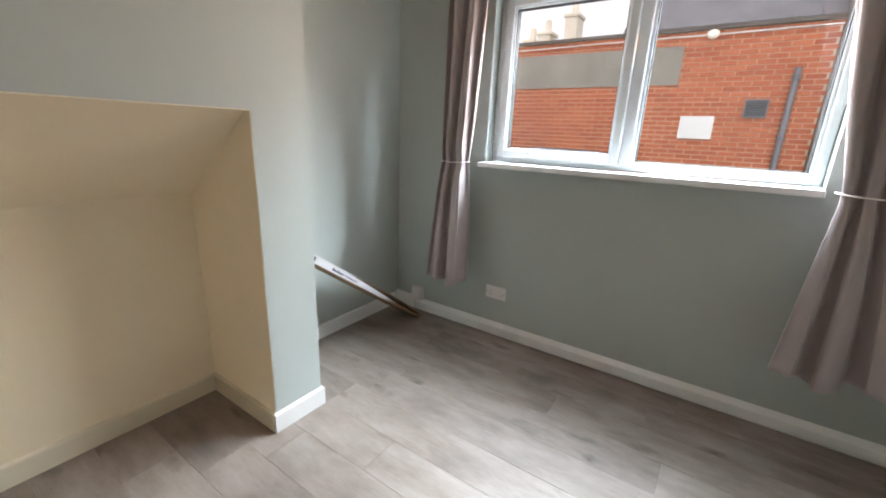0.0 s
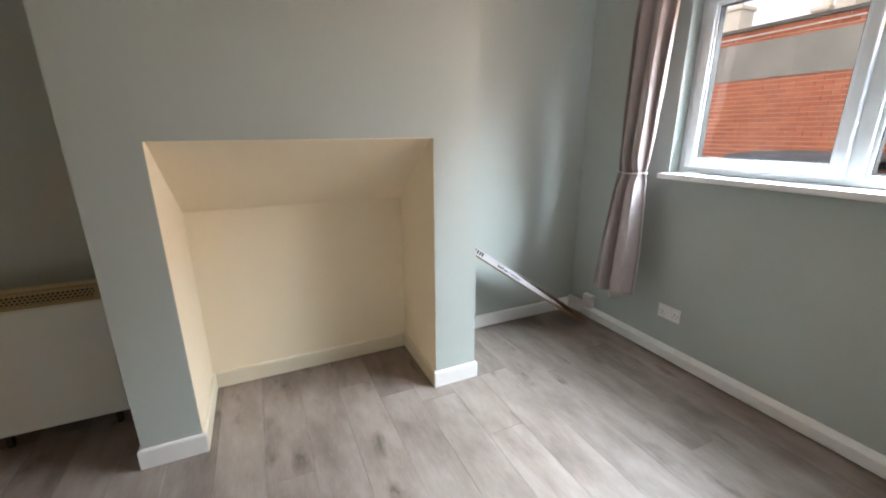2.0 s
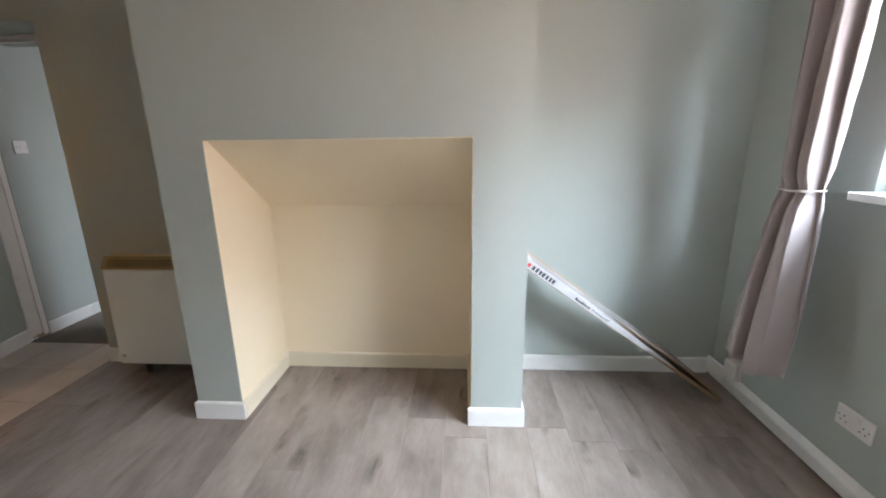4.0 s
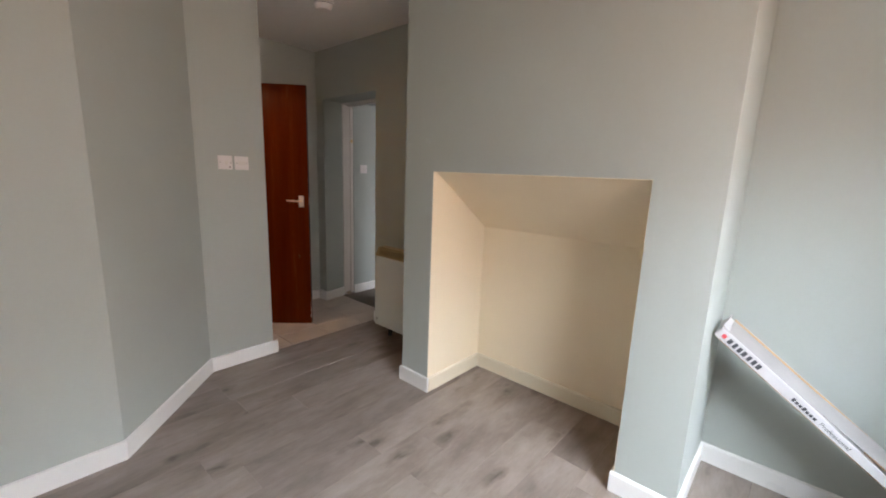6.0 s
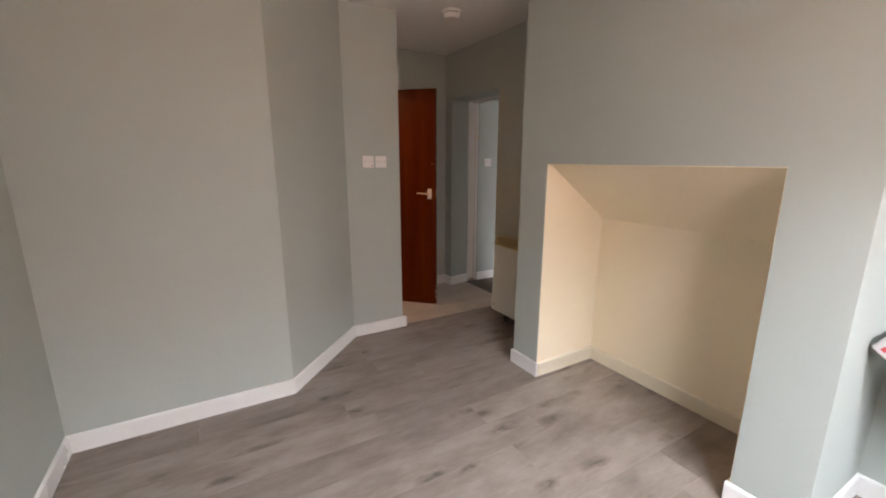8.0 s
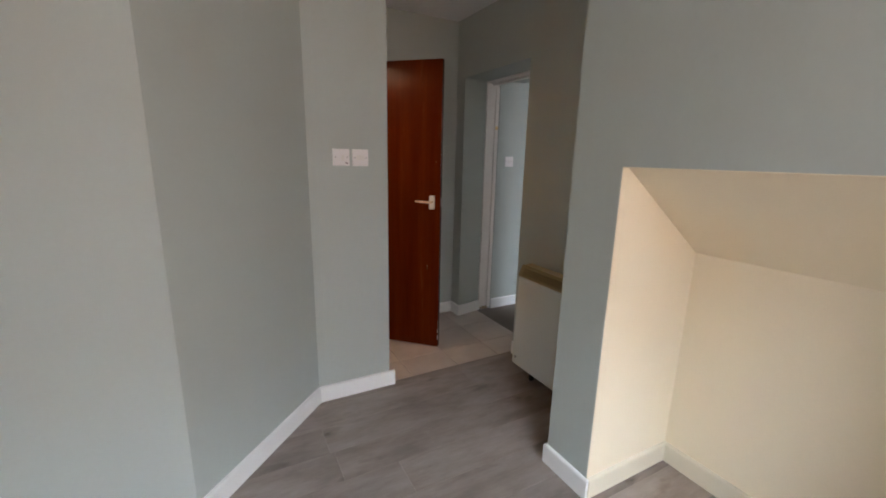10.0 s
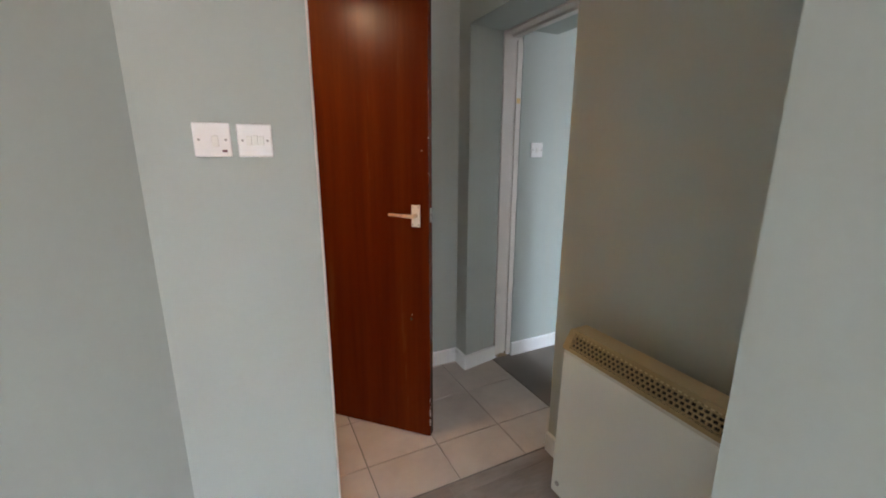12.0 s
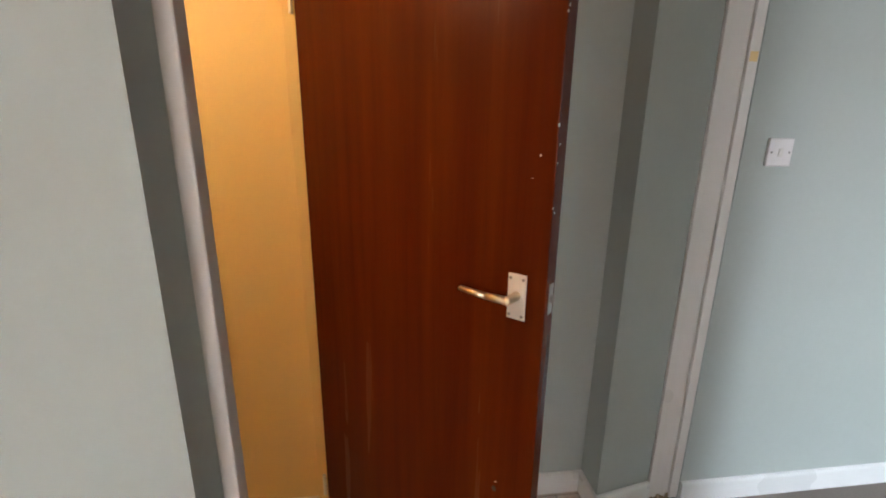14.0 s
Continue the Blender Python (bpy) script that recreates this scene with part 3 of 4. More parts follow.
# faces look along +y on the switch wall: turn by 180
plate((0.780, YP, 1.363), 180, "white fused spur plate with a red neon beside the light switch", "fuse spur", "spur")
plate((0.680, YP, 1.362), 180, "white plastic three-gang light switch", "light switch", "rockers")
plate((-0.905, YBD, 1.349), 180, "white plastic light switch in the bedroom", "light switch", "one", 0.088, 0.088)
plate((0.432, YW, 0.300), 0, "white double power socket low on the wall", "power socket", "double", 0.146, 0.086)
jb = thing("junction_box", (-0.205, YW - 0.03, 0.1005), "white plastic junction box sitting on the baseboard", "junction box")
part("body", bx(-0.045, 0.045, -0.014, 0.029, -0.01, 0.088, bevel=0.008), PLASTIC, jb)
part("lid", bx(-0.04, 0.04, -0.020, -0.0142, 0.005, 0.083, bevel=0.003), PLASTIC, jb)
cv = thing("cable_cover", (-0.32, YW - 0.03, 0.0), "white trunking along the baseboard to the corner", "trunking")
part("trunk", bx(-0.085, 0.085, -0.012, 0.0, 0.02, 0.122, bevel=0.006), TRIM, cv)

# ---- smoke alarm ----
sm = thing("smoke_alarm", (0.185, -0.205, H), "round white smoke alarm on the ceiling", "smoke alarm")
bm = bmesh.new()
rod(bm, (0, 0, -0.014), (0, 0, 0), 0.066, 32)
part("base", bm, PLASTIC, sm)
bm = bmesh.new()
rod(bm, (0, 0, -0.022), (0, 0, -0.0145), 0.050, 28)
part("gap", bm, DARK, sm)
bm = bmesh.new()
rod(bm, (0, 0, -0.052), (0, 0, -0.0225), 0.046, 32, 0.061)
part("cover", bm, PLASTIC, sm)
bm = bmesh.new()
rod(bm, (0.02, 0.0, -0.0535), (0.02, 0.0, -0.0515), 0.007, 14)
part("test_button", bm, PLASTIC_SHADE, sm)

# ---- storage heater ----
ht = thing("storage_heater", (-0.40, 0.145, 0.0), "white enamel storage heater with a yellowed top grille", "heater")
hy0, hy1 = -0.285, 0.285
bm = bmesh.new()
prism(bm, [(0.085, 0.112), (0.198, 0.112), (0.206, 0.122), (0.193, 0.672), (0.187, 0.680), (0.085, 0.680)], (0, hy0, 0), (0, hy1, 0), (1, 0, 0), (0, 0, 1))
bmesh.ops.bevel(bm, geom=[e for e in bm.edges if e.calc_length() < 0.6 and abs((e.verts[0].co - e.verts[1].co).y) < 0.01], offset=0.006, segments=2, affect="EDGES")
part("body", bm, HEATER, ht)
bm = bmesh.new()
prism(bm, [(0.083, 0.6805), (0.189, 0.6805), (0.193, 0.688), (0.187, 0.694), (0.162, 0.694), (0.162, 0.738), (0.157, 0.746), (0.090, 0.748), (0.083, 0.740)],
      (0, hy0 - 0.002, 0), (0, hy1 + 0.002, 0), (1, 0, 0), (0, 0, 1))
part("top_cap", bm, HEATER_TOP, ht, "yellowed cream top casing")
part("air_outlet", bx(0.1625, 0.183, hy0 + 0.028, hy1 - 0.028, 0.6945, 0.698), DARK, ht, "dark air outlet")
# sloping honeycomb grille: long bars with staggered ties
ga, gb = Vector((0.190, 0, 0.689)), Vector((0.161, 0, 0.744))
gm = Matrix.Translation(ga) @ Matrix.Rotation(-math.atan2(gb.z - ga.z, gb.x - ga.x), 4, "Y")
gl = (gb - ga).length
bm = bmesh.new()
for k in range(6):
    w = 0.012 if k in (0, 5) else 0.0042
    c = gl * k / 5
    box(bm, c - w / 2, c + w / 2, hy0, hy1, -0.003, 0.003, m=gm)
for k in range(5):
    n = 32
    for i in range(n + 1):
        y = hy0 + 0.02 + (hy1 - hy0 - 0.04) * (i + (0.5 if k % 2 else 0)) / n
        if y > hy1 - 0.008:
            continue
        c = gl * (k + 0.5) / 5
        box(bm, c - gl / 10, c + gl / 10, y - 0.0022, y + 0.0022, -0.0028, 0.0028, m=gm)
box(bm, 0, gl, hy0 - 0.002, hy0 + 0.026, -0.004, 0.004, m=gm)
box(bm, 0, gl, hy1 - 0.026, hy1 + 0.002, -0.004, 0.004, m=gm)
part("grille_backing", bx(0.006, gl - 0.006, hy0 + 0.02, hy1 - 0.02, 0.0045, 0.0075, m=gm), DARK, ht)
part("grille", bm, paint("tarnished_brass_grille", (0.36, 0.27, 0.13), 0.45, 0.15), ht, "yellowed metal honeycomb grille")
bm = bmesh.new()
rod(bm, (0.19, hy0 + 0.035, 0.165), (0.2085, hy0 + 0.035, 0.166), 0.009)
part("badge", bm, SCREW, ht)
for y in (hy0 + 0.08, hy1 - 0.08):
    part("foot", bx(0.09, 0.115, y - 0.012, y + 0.012, 0.0, 0.1118, bevel=0.003), DARK, ht)
for y in (hy0 + 0.1, hy1 - 0.1):
    part("wall_bracket", bx(-0.0195, 0.0845, y - 0.015, y + 0.015, 0.45, 0.5), DARK, ht)

# ---- door of the small room, half open ----
dr = thing("door_1", (0.560, -1.226, 0.0), "half-open flush door in glossy red-brown varnish", "door", turn=135.5)
dr["kind"] = "structure"
LEAF = 0.731
leaf = part("leaf", bx(0.0, LEAF, 0.0, 0.040, 0.008, 1.983, bevel=0.0025), VARNISH, dr)
bm = bmesh.new()
box(bm, LEAF - 0.078, LEAF - 0.039, -0.005, 0.0, 1.025, 1.118, 0.002)
hp = part("handle_plate", bm, CHROME, dr, "satin metal handle plate")
for dx in (-0.072, -0.045):
    for z in (1.034, 1.109):
        bm = bmesh.new()
        rod(bm, (LEAF + dx, -0.0062, z), (LEAF + dx, -0.004, z), 0.0032)
        part("screw", bm, SCREW, hp)
bm = bmesh.new()
rod(bm, (LEAF - 0.058, -0.004, 1.074), (LEAF - 0.058, -0.040, 1.074), 0.0095, 16, 0.008)
ball(bm, (LEAF - 0.058, -0.040, 1.074), 0.0095)
rod(bm, (LEAF - 0.058, -0.040, 1.074), (LEAF - 0.10, -0.047, 1.076), 0.0085, 14, 0.007)
rod(bm, (LEAF - 0.10, -0.047, 1.076), (LEAF - 0.160, -0.047, 1.079), 0.007, 14, 0.0055)
ball(bm, (LEAF - 0.160, -0.047, 1.079), 0.0055)
part("lever", bm, BRASS, hp, "worn metal lever handle", True)
part("latch_plate", bx(LEAF - 0.001, LEAF + 0.0015, 0.012, 0.030, 1.045, 1.105, bevel=0.0005), SCREW, dr, "metal latch plate on the edge")
bm = bmesh.new()
box(bm, LEAF + 0.001, LEAF + 0.009, 0.015, 0.026, 1.068, 1.084, 0.003)
part("latch", bm, SCREW, dr)
# chips where the varnish is knocked off
chips = random.Random(4)
bm = bmesh.new()
for z0, n, s in ((0.10, 9, 1.5), (0.17, 8, 1.6), (0.6, 2, 0.7), (1.2, 2, 0.5), (1.35, 3, 0.5), (1.55, 2, 0.6)):
    for _ in range(n):
        z = z0 + chips.uniform(-0.05, 0.05)
        y = chips.choice((0.001, 0.004, 0.008))
        r = chips.uniform(0.0015, 0.004) * s
        bmesh.ops.create_icosphere(bm, subdivisions=1, radius=1.0, matrix=Matrix.Translation((LEAF - 0.0012, y, z)) @ Matrix.Diagonal((0.0022, r * 0.7, r * 2.4, 1)))
for x, z, r in ((LEAF - 0.03, 1.34, 0.0025), (LEAF - 0.042, 1.30, 0.0012), (LEAF - 0.085, 0.62, 0.0022)):
    bmesh.ops.create_icosphere(bm, subdivisions=1, radius=1.0, matrix=Matrix.Translation((x, 0.0, z)) @ Matrix.Diagonal((r, 0.0012, r, 1)))
part("chipped_varnish", bm, CARD_WHITE, dr, "pale chips in the varnish")
bm = bmesh.new()
bmesh.ops.create_icosphere(bm, subdivisions=2, radius=1.0, matrix=Matrix.Translation((LEAF - 0.088, 0.0, 0.60)) @ Matrix.Diagonal((0.006, 0.0012, 0.008, 1)))
part("filled_hole", bm, DARK, dr)
for z in (0.22, 1.72):
    bm = bmesh.new()
    rod(bm, (-0.006, -0.006, z - 0.04), (-0.006, -0.006, z + 0.04), 0.006)
    part("hinge", bm, CHROME, dr)

# chipped foot of the bedroom door frame and the strike plate
bm = bmesh.new()
rr = random.Random(3)
for _ in range(14):
    c = (rr.uniform(JX0 + 0.01, JX1 - 0.01), OF + 0.008 + rr.uniform(0, 0.012), rr.uniform(0.002, 0.03))
    bmesh.ops.create_icosphere(bm, subdivisions=1, radius=rr.uniform(0.006, 0.014), matrix=Matrix.Translation(c) @ Matrix.Diagonal((1, 0.6, 1.0, 1)))
structure("trim_chipped_foot", bm, paint("bare_chipped_wood", (0.36, 0.27, 0.17), 0.9, 0.3), "chipped bare wood at the door frame's foot", "door frame")
kp = thing("strike_plate", (JX0 + 0.022, OF + 0.008, 1.06), "small metal strike plate in the white frame", "strike plate")
part("plate", bx(-0.011, 0.011, 0.0005, 0.002, -0.03, 0.03, bevel=0.0006), TRIM_OLD, kp)
part("hole", bx(-0.005, 0.005, 0.002, 0.0028, -0.008, 0.008), DARK, kp)

# ---- leaning flat carton in the alcove ----
foot, top = Vector((-0.203, 3.195, 0.004)), Vector((-0.203, 2.142, 0.752))
run = (top - foot)
CL = run.length
along = run.normalized()
up = Vector((1, 0, 0)).cross(along)
up = up if up.z > 0 else -up
ct = new("cardboard_carton")
ct.matrix_world = Matrix.Translation(foot) @ Matrix((Vector((1, 0, 0)), along, up)).transposed().to_4x4()
tagged(ct, "long flat white and brown flooring carton leaning on the chimney breast", "cardboard box")
CW = 0.095


def slab(bm, rows):
    """A sheet of thickness between rows of (y, half width, low, high)."""
    rings = [[bm.verts.new((s * w, y, z)) for s, z in ((-1, lo), (1, lo), (1, hi), (-1, hi))] for y, w, lo, hi in rows]
    for a, b in zip(rings, rings[1:]):
        for i in range(4):
            bm.faces.new((a[i], a[(i + 1) % 4], b[(i + 1) % 4], b[i]))
    bm.faces.new(rings[0][::-1])
    bm.faces.new(rings[-1])
    bmesh.ops.recalc_face_normals(bm, faces=bm.faces[:])


bm = bmesh.new()
slab(bm, [(0.30, CW, 0.004, 0.014), (0.38, CW, 0.0, 0.018), (0.62, CW, 0.0, 0.030), (0.9, CW, 0.0, 0.038), (CL - 0.01, CW, 0.0, 0.043)])
part("sleeve", bm, CARD_WHITE, ct, "white printed card sleeve")
bm = bmesh.new()
slab(bm, [(0.20, CW - 0.008, 0.0405, 0.0425), (0.42, CW - 0.008, 0.0465, 0.0485), (0.62, CW - 0.010, 0.0445, 0.0465), (0.74, CW - 0.012, 0.042, 0.044), (0.9, CW - 0.012, 0.0385, 0.0405), (CL - 0.03, CW - 0.012, 0.0435, 0.0455)])
part("printed_top", bm, CARD_GREY, ct, "grey printed upper side")
bm = bmesh.new()
slab(bm, [(0.0, CW + 0.004, 0.018, 0.024), (0.2, CW + 0.003, 0.034, 0.040), (0.42, CW + 0.001, 0.040, 0.046), (0.62, CW - 0.002, 0.040, 0.044), (0.73, CW - 0.006, 0.039, 0.041)])
part("torn_flap", bm, CARD, ct, "torn brown cardboard flap standing open")
bm = bmesh.new()
slab(bm, [(0.0, CW + 0.003, -0.003, 0.013), (0.28, CW + 0.002, -0.003, 0.014), (0.45, CW + 0.001, -0.003, 0.004), (0.5, CW, -0.003, -0.0005), (CL - 0.02, CW, -0.003, -0.0005)])
part("back_sheet", bm, CARD, ct, "brown cardboard underside")
bm = bmesh.new()
slab(bm, [(0.45, 0.006, 0.024, 0.038), (CL - 0.03, 0.006, 0.038, 0.050)])
bmesh.ops.translate(bm, vec=(-CW + 0.002, 0, 0), verts=bm.verts[:])
part("tan_edge", bm, paint("tan_card_edge", (0.55, 0.36, 0.22), 0.8, 0.1), ct, "tan cut edge of the card")
bm = bmesh.new()
box(bm, -CW, CW * 0.9, CL - 0.01, CL - 0.006, 0.0, 0.052, m=None)
box(bm, CW * 0.2, CW * 0.9, CL - 0.03, CL - 0.003, 0.045, 0.049)
part("end_flap", bm, CARD_WHITE, ct, "crumpled white end flap")
# print on the long side: a red mark, a dark maker's mark and a line of small print
for name, y0, y1, z0, z1, mat in (("red_mark", CL - 0.042, CL - 0.026, 0.012, 0.030, INK_RED),):
    part(name, bx(CW + 0.0002, CW + 0.0012, y0, y1, z0, z1, bevel=0.0003), mat, ct)
for k in range(7):
    y = CL - 0.062 - 0.0205 * k
    part("maker_mark", bx(CW + 0.0002, CW + 0.0012, y - 0.0062, y + (0.0062 if k % 3 else 0.0082), 0.009, 0.032 if k % 2 else 0.031, bevel=0.0003), INK, ct)
bm = bmesh.new()
for k in range(7):
    y = CL - 0.33 - 0.0135 * k
    box(bm, CW + 0.0002, CW + 0.0012, y - 0.005, y + 0.005, 0.009, 0.024 if k in (0, 3) else 0.020)
part("small_print", bm, INK, ct)
fc = bpy.data.curves.new("print", "FONT")
fc.body, fc.size, fc.extrude = "Professional", 0.022, 0.0003
fc.materials.append(INK)
tx = new("print_line", fc)
tx.parent = ct
tx.matrix_local = Matrix.Translation((CW + 0.0008, CL - 0.43, 0.009)) @ Matrix(((0, 0, 1), (-1, 0, 0), (0, 1, 0))).to_4x4()

# ---- bathroom bulb ----
bl = thing("ceiling_bulb", (1.3, -0.585, H), "bare warm bulb in a ceiling holder", "ceiling light")
bm = bmesh.new()
rod(bm, (0, 0, 0), (0, 0, -0.02), 0.045, 20)
rod(bm, (0, 0, -0.02), (0, 0, -0.06), 0.006, 10)
rod(bm, (0, 0, -0.06), (0, 0, -0.125), 0.02, 16)
part("holder", bm, PLASTIC, bl)
bm = bmesh.new()
ball(bm, (0, 0, -0.165), 0.042, 18, (1, 1, 1.1))
part("bulb", bm, BULB, bl, "glowing warm bulb", True)

# ---- outside ----
gm_ = bx(-60, 60, YW + 0.28, 120, -0.4, -0.2)
structure("ground", gm_, CONCRETE, "grey concrete yard", "ground")
YB = 8.6
bd = thing("neighbour_building", (0.5, YB, -0.2), "red brick building with a rendered band and a slate roof", "building")
part("mortar_wall", bx(-9.5, 1.94, 0.012, 0.35, 0.0, 3.10), MORTAR, bd, "pale mortar and wall core")
part("render_band", bx(-6.5, 0.2, -0.014, 0.0115, 2.36, 2.915, bevel=0.004), RENDER_GREY, bd, "grey cement rendered band")
part("coping", bx(-9.5, 1.95, -0.045, 0.36, 3.101, 3.155, bevel=0.006), paint("dark_stained_coping", (0.10, 0.085, 0.075), 0.9, 0.3), bd, "dark weathered coping")
part("rendered_pier", bx(1.95, 3.6, -0.10, 0.4, 0.0, 3.9, bevel=0.01), paint("grey_pier_render", (0.17, 0.165, 0.16), 0.9, 0.25, 0.5, 1.5, 30), bd, "grey rendered pier at the end of the brickwork")
# slate roof with courses
rf = bmesh.new()
for k in range(16):
    y0, z0 = 0.0 + 0.16 * k, 3.165 + 0.125 * k
    for i in range(12):
        x = -0.72 + 0.03 * k + 0.27 * i + (0.135 if k % 2 else 0)
        box(rf, x, x + 0.263, 0, 0.24, 0, 0.009, m=Matrix.Translation((0, y0, z0)) @ Matrix.Rotation(radians(38), 4, "X"))
r_ob = part("roof", rf, SLATE, bd, "grey slate roof slope")
r_ob["kind"] = "stuff"
bm = bmesh.new()
prism(bm, [(0.02, 3.156), (2.6, 5.16), (2.6, 3.156)], (-0.68, 0, 0), (2.6, 0, 0), (0, 1, 0), (0, 0, 1))
part("roof_gable", bm, RENDER_GREY, bd)
cb = bpy.data.curves.new("cable", "CURVE")
cb.dimensions, cb.bevel_depth = "3D", 0.009
sp = cb.splines.new("POLY")
pts = [(-5.0, -0.03, 3.0), (-2.6, -0.03, 3.015), (-1.2, -0.03, 3.03), (0.5, -0.03, 3.034), (1.2, -0.03, 3.04), (1.94, -0.03, 3.046)]
sp.points.add(len(pts) - 1)
for p, c in zip(sp.points, pts):
    p.co = (*c, 1)
cb.materials.append(SIGN)
co = new("wall_cable", cb)
co.matrix_world = pose(0.5, YB, -0.2)
tagged(co, "thin white cable clipped along the brick wall", "cable")
sg = thing("wall_sign", (1.045, YB, 1.375), "plain white sign board screwed to the brick wall", "sign")
part("board", bx(-0.225, 0.225, -0.026, -0.004, 0, 0.334, bevel=0.004), SIGN, sg)
bl2 = thing("bulkhead_light", (1.038, YB, 2.80), "round white bulkhead light on the brick wall", "outdoor light")
bm = bmesh.new()
ball(bm, (0, -0.05, 0.036), 0.08, 16, (1, 0.7, 0.78))
part("globe", bm, LAMP_WHITE, bl2, "white glass globe", True)
bm = bmesh.new()
rod(bm, (0, -0.03, 0.036), (0, -0.004, 0.036), 0.06, 18)
part("base", bm, PLASTIC, bl2)
vt = thing("wall_vent", (1.741, YB, 1.69), "square grey louvred vent in the brick wall", "vent")
part("frame", bars(-0.14, 0.14, 0.0, 0.254, 0.018, -0.03, -0.004, 0.002), VENT, vt)
part("backing", bx(-0.13, 0.13, -0.008, -0.0045, 0.01, 0.244), DARK, vt)
for k in range(7):
    part("slat", bx(-0.124, 0.124, -0.015, 0.015, -0.002, 0.002, m=pose(0, -0.022, 0.034 + 0.031 * k, 40, 0, 0)), VENT, vt)
dp = thing("soil_pipe", (2.10, YB, -0.2), "grey plastic soil pipe on brackets on the brick wall", "pipe")
bm = bmesh.new()
rod(bm, (0, -0.06, 0), (0, -0.06, 2.54), 0.04, 18)
part("pipe", bm, PIPE, dp, smooth=True)
for z in (0.9, 1.62, 2.42):
    bm = bmesh.new()
    rod(bm, (0, -0.06, z - 0.025), (0, -0.06, z + 0.025), 0.048, 18)
    box(bm, -0.055, 0.055, -0.03, -0.004, z - 0.014, z + 0.014)
    part("collar", bm, PIPE, dp)
for x, z1, w in ((-2.87, 5.0, 0.36), (-3.66, 4.6, 0.38), (-4.13, 4.42, 0.30), (-6.2, 4.9, 0.5)):
    ch = thing("chimney_stack", (x, 14.0, -0.2), "pale rendered chimney stack of a far house", "chimney", "far chimneys")
    part("stack", bx(-w / 2, w / 2, -0.3, 0.3, 0, z1 - 0.15, bevel=0.02), CHIMNEY, ch)
    part("cap", bx(-w / 2 - 0.04, w / 2 + 0.04, -0.34, 0.34, z1 - 0.15, z1 - 0.05, bevel=0.02), CHIMNEY, ch)
    bm = bmesh.new()
    rod(bm, (0, 0, z1 - 0.05), (0, 0, z1 + 0.3), 0.11, 14, 0.085)
    part("pot", bm, CHIMNEY, ch)

# ---- parked car in the yard ----


def loft(bm, rings):
    """Skins a row of equal closed rings and caps both ends."""
    rows = [[bm.verts.new(p) for p in ring] for ring in rings]
    n = len(rows[0])
    for a, b in zip(rows, rows[1:]):
        for i in range(n):
            bm.faces.new((a[i], a[(i + 1) % n], b[(i + 1) % n], b[i]))
    bm.faces.new(rows[0][::-1])
    bm.faces.new(rows[-1])
    bmesh.ops.recalc_face_normals(bm, faces=bm.faces[:])


def hull(y, half, low, high, power=3.0, n=28):
    """A rounded cross-section of a car at y."""
    ring = []
    for k in range(n):
        a = 2 * math.pi * k / n
        c, q = math.cos(a), math.sin(a)
        ring.append((half * math.copysign(abs(c) ** (2 / power), c), y,
                     (low + high) / 2 + (high - low) / 2 * math.copysign(abs(q) ** (2 / power), q)))
    return ring


def parked_car(place, turn):
    root = thing("parked_car", place, "dark grey hatchback car parked in the yard", "car", turn=turn)
    coat = paint("dark_grey_car_paint", (0.03, 0.032, 0.037), 0.5, 0.03, 0.01)
    rubber = paint("tyre_rubber", (0.02, 0.02, 0.021), 0.85)
    tint = paint("tinted_car_glass", (0.02, 0.022, 0.025), 0.06, 0.02, 0.0)
    bm = bmesh.new()
    loft(bm, [hull(y, w, lo, hi, 4.0) for y, w, lo, hi in ((-1.92, 0.62, 0.36, 0.62), (-1.82, 0.74, 0.24, 0.72), (-1.2, 0.81, 0.19, 0.84), (-0.6, 0.82, 0.18, 0.92),
                                                           (0.4, 0.82, 0.18, 0.93), (1.3, 0.81, 0.19, 0.94), (1.78, 0.76, 0.26, 0.90), (1.9, 0.66, 0.36, 0.78))])
    body = part("body", bm, coat, root, smooth=True)
    bm = bmesh.new()
    loft(bm, [hull(y, w, 0.80, hi, 3.4) for y, w, hi in ((-0.98, 0.66, 0.90), (-0.45, 0.65, 1.20), (-0.22, 0.62, 1.325), (0.4, 0.61, 1.345), (1.2, 0.60, 1.30), (1.6, 0.62, 1.12), (1.78, 0.66, 0.90))])
    part("cabin_glass", bm, tint, root, "dark tinted windows", True)
    bm = bmesh.new()
    loft(bm, [hull(y, w, lo, hi, 2.4) for y, w, lo, hi in ((-0.34, 0.52, 1.255, 1.285), (-0.2, 0.57, 1.28, 1.36), (0.1, 0.585, 1.28, 1.372), (0.5, 0.585, 1.28, 1.374), (1.0, 0.57, 1.26, 1.352), (1.36, 0.53, 1.22, 1.285))])
    part("roof", bm, coat, root, "curved dark grey roof panel", True)
    for x in (-0.73, 0.73):
        for y in (-1.18, 1.16):
            bm = bmesh.new()
            rod(bm, (x - 0.10, y, 0.30), (x + 0.10, y, 0.30), 0.30, 28)
            tyre = part("wheel", bm, rubber, root, "black rubber tyre")
            bm = bmesh.new()
            rod(bm, (x - 0.106, y, 0.30), (x + 0.106, y, 0.30), 0.19, 20)
            part("rim", bm, CURTAIN_POLE, tyre)
        bm = bmesh.new()
        ball(bm, (x * 0.82, -1.80, 0.62), 0.09, 14, (1.3, 0.6, 0.8))
        part("headlight", bm, UPVC, root, smooth=True)
        bm = bmesh.new()
        ball(bm, (x * 1.22, -0.62, 0.95), 0.075, 14, (1.2, 0.6, 0.8))
        part("wing_mirror", bm, coat, root, smooth=True)
    return root


parked_car((-0.25, 5.85, -0.2), 0)

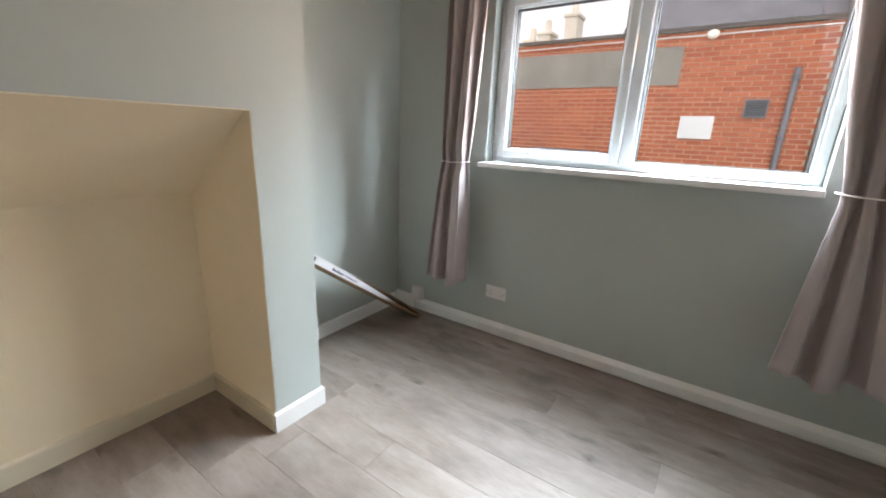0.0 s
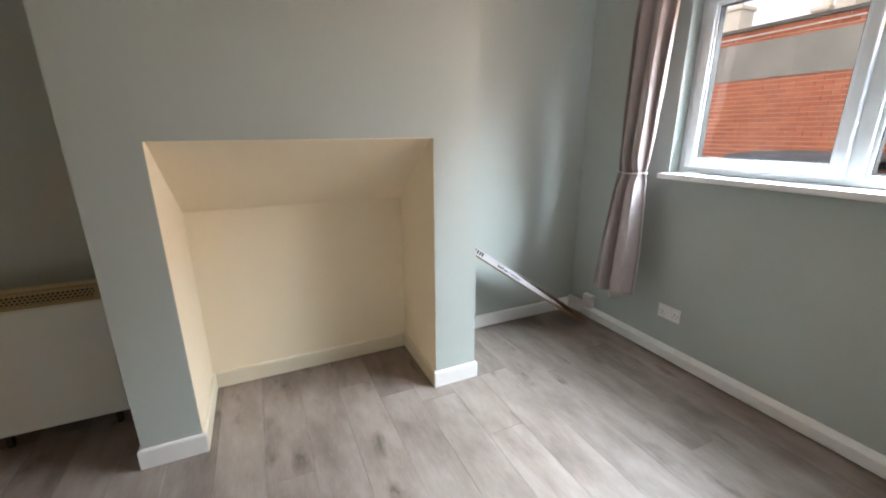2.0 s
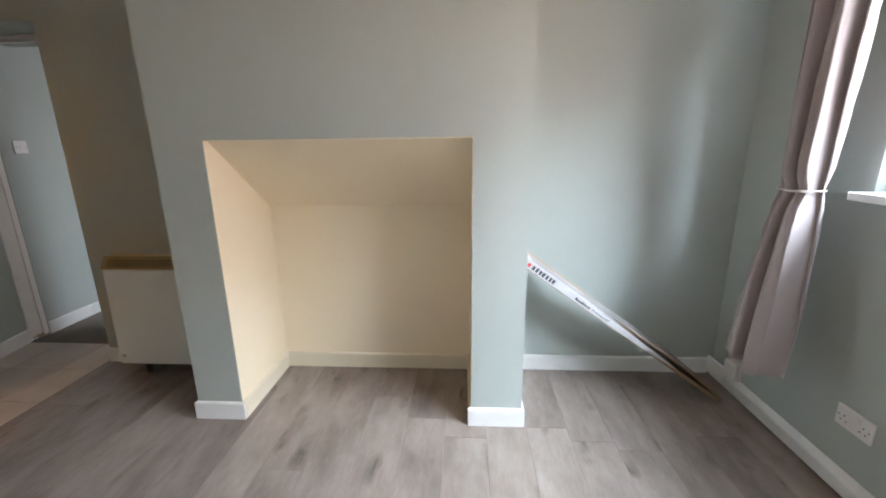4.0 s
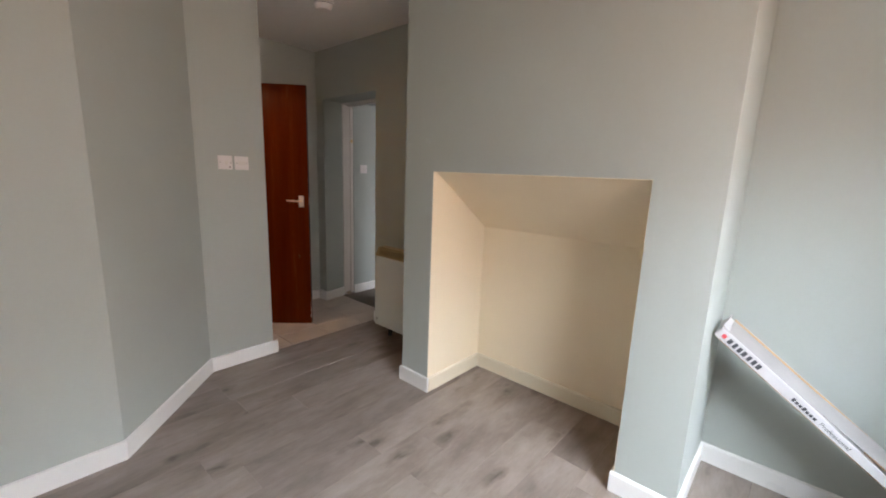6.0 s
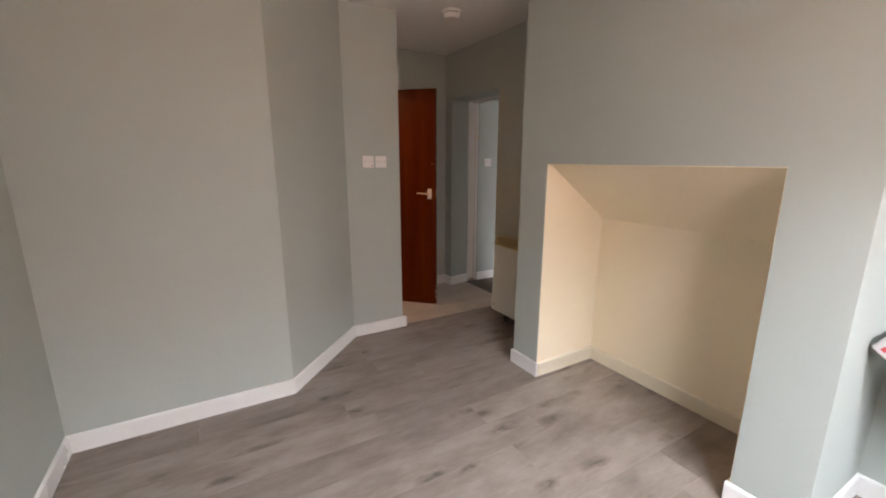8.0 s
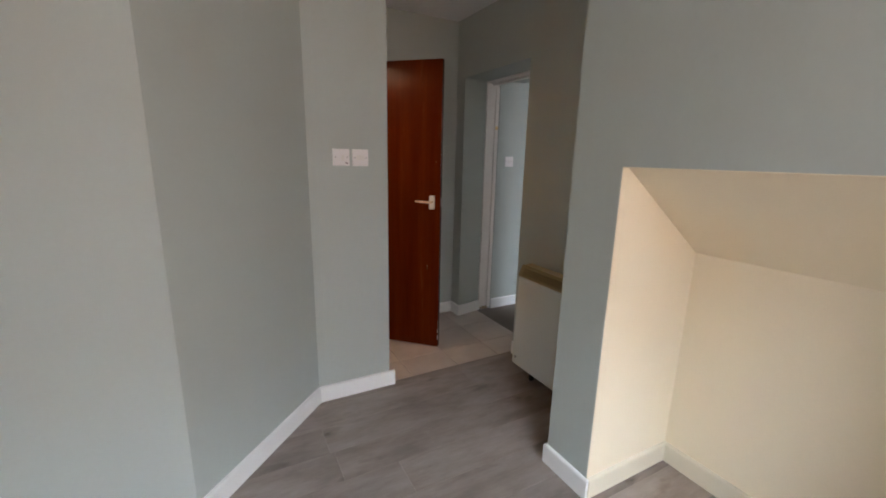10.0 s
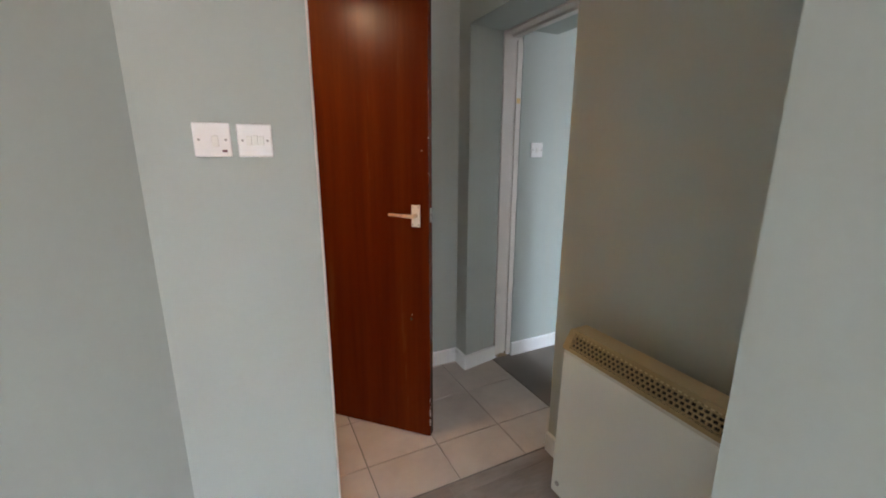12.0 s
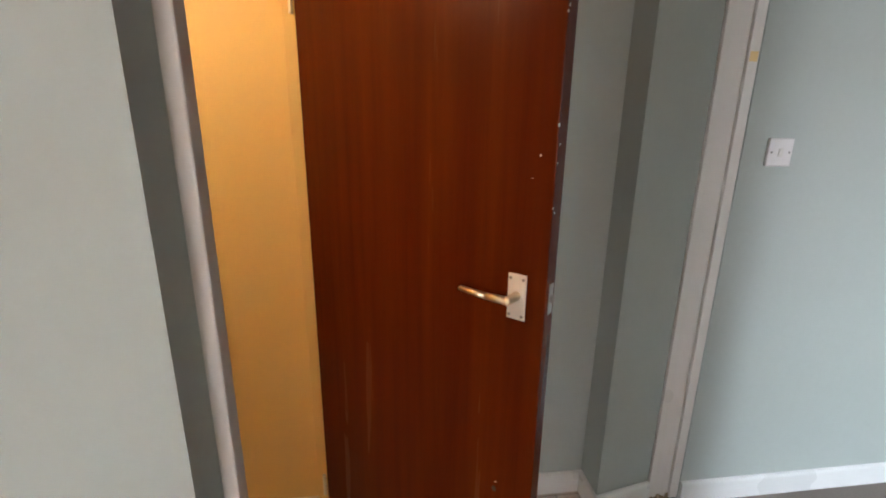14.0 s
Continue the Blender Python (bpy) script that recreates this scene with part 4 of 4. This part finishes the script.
# ---- floor planks ----
PW, PL, Y0 = 0.194, 1.285, 3.325
plank_mesh = {}


def piece(name, parent, w, h, d, material, place, gap, bevel, store):
    """A bevelled slab w x h on one shared mesh per size, its top at the given place."""
    key = (round(w, 3), round(h, 3))
    if key not in store:
        bm = bmesh.new()
        a, b = w / 2 - gap, h / 2 - gap
        lo = [bm.verts.new((s * a, q * b, -d)) for s, q in ((-1, -1), (1, -1), (1, 1), (-1, 1))]
        mid = [bm.verts.new((s * a, q * b, -bevel)) for s, q in ((-1, -1), (1, -1), (1, 1), (-1, 1))]
        hi = [bm.verts.new((s * (a - bevel), q * (b - bevel), 0)) for s, q in ((-1, -1), (1, -1), (1, 1), (-1, 1))]
        for r0, r1 in ((lo, mid), (mid, hi)):
            for i in range(4):
                bm.faces.new((r0[i], r0[(i + 1) % 4], r1[(i + 1) % 4], r1[i]))
        bm.faces.new(hi)
        store[key] = mesh_of(name, bm, material)
    ob = new(name, store[key])
    ob.location = place
    ob.parent = parent
    return ob


offs = random.Random(11)
y = Y0
while y > -0.42:
    y0 = max(y - PW, -0.424)
    x = XA - offs.uniform(0.1, 1.2)
    # the laminate stops at the window, behind and at the lobby
    while x < XE:
        a, b = max(x, XA), min(x + PL, XE)
        if b - a > 0.02:
            piece("plank", floor, b - a, y - y0, 0.011, LAMINATE, ((a + b) / 2, (y + y0) / 2, 0.0), 0.0004, 0.0006, plank_mesh)
        x += PL
    y -= PW

# ---- lobby tiles ----
tile_mesh = {}
xs = [-0.64, -0.31] + [0.025 + 0.335 * k for k in range(6)]
ys = [-0.428, -0.660, -0.982, -1.304, -1.56]
for xa, xb in zip(xs, xs[1:]):
    for ya, yb in zip(ys, ys[1:]):
        xb_ = min(xb, 1.86)
        piece("tile", tile_floor, xb_ - xa, ya - yb, 0.006, TILE, ((xa + xb_) / 2, (ya + yb) / 2, 0.001), 0.0025, 0.0015, tile_mesh)
th = tagged(new("threshold_strip", mesh_of("threshold_strip", bx(XA, DX, -0.4285, -0.4245, -0.004, 0.0012, bevel=0.0004), GROUT)), "thin dark strip between laminate and tiles", "threshold", kind="structure")

# ---- bricks of the neighbour's wall, stretcher bond ----
brick_mesh = {}
rest = bmesh.new()
vary = random.Random(5)
CO, BL = 0.0705, 0.2255
made = 0
for j in range(44):
    z = 0.002 + CO * j
    for i in range(-40, 9):
        x = BL * i + (BL / 2 if j % 2 else 0)
        if x > 2.0:
            continue
        if x < 0.05 and 2.42 < z + 0.03 < 2.86:
            continue
        near = -0.6 < x < 1.84 and z > 1.2
        d = vary.uniform(-0.003, 0.003)
        if near and made < 300:
            ob = piece("brick", bd, 0.212, 0.057, 0.02, BRICK, (x, -0.002 + d, z + 0.03), 0.0, 0.003, brick_mesh)
            ob.rotation_euler = (radians(90), 0, 0)
            made += 1
        else:
            vs = [rest.verts.new((x + sx * 0.106, -0.002 + d + dy, z + 0.03 + sz * 0.0285)) for dy in (0.0, 0.02) for sx, sz in ((-1, -1), (1, -1), (1, 1), (-1, 1))]
            rest.faces.new((vs[0], vs[1], vs[2], vs[3]))
            for q in range(4):
                rest.faces.new((vs[q], vs[q + 4], vs[(q + 1) % 4 + 4], vs[(q + 1) % 4]))
bmesh.ops.recalc_face_normals(rest, faces=rest.faces[:])
rb = part("brickwork", rest, BRICK, bd, "red bricks in stretcher bond")
rb["kind"] = "stuff"
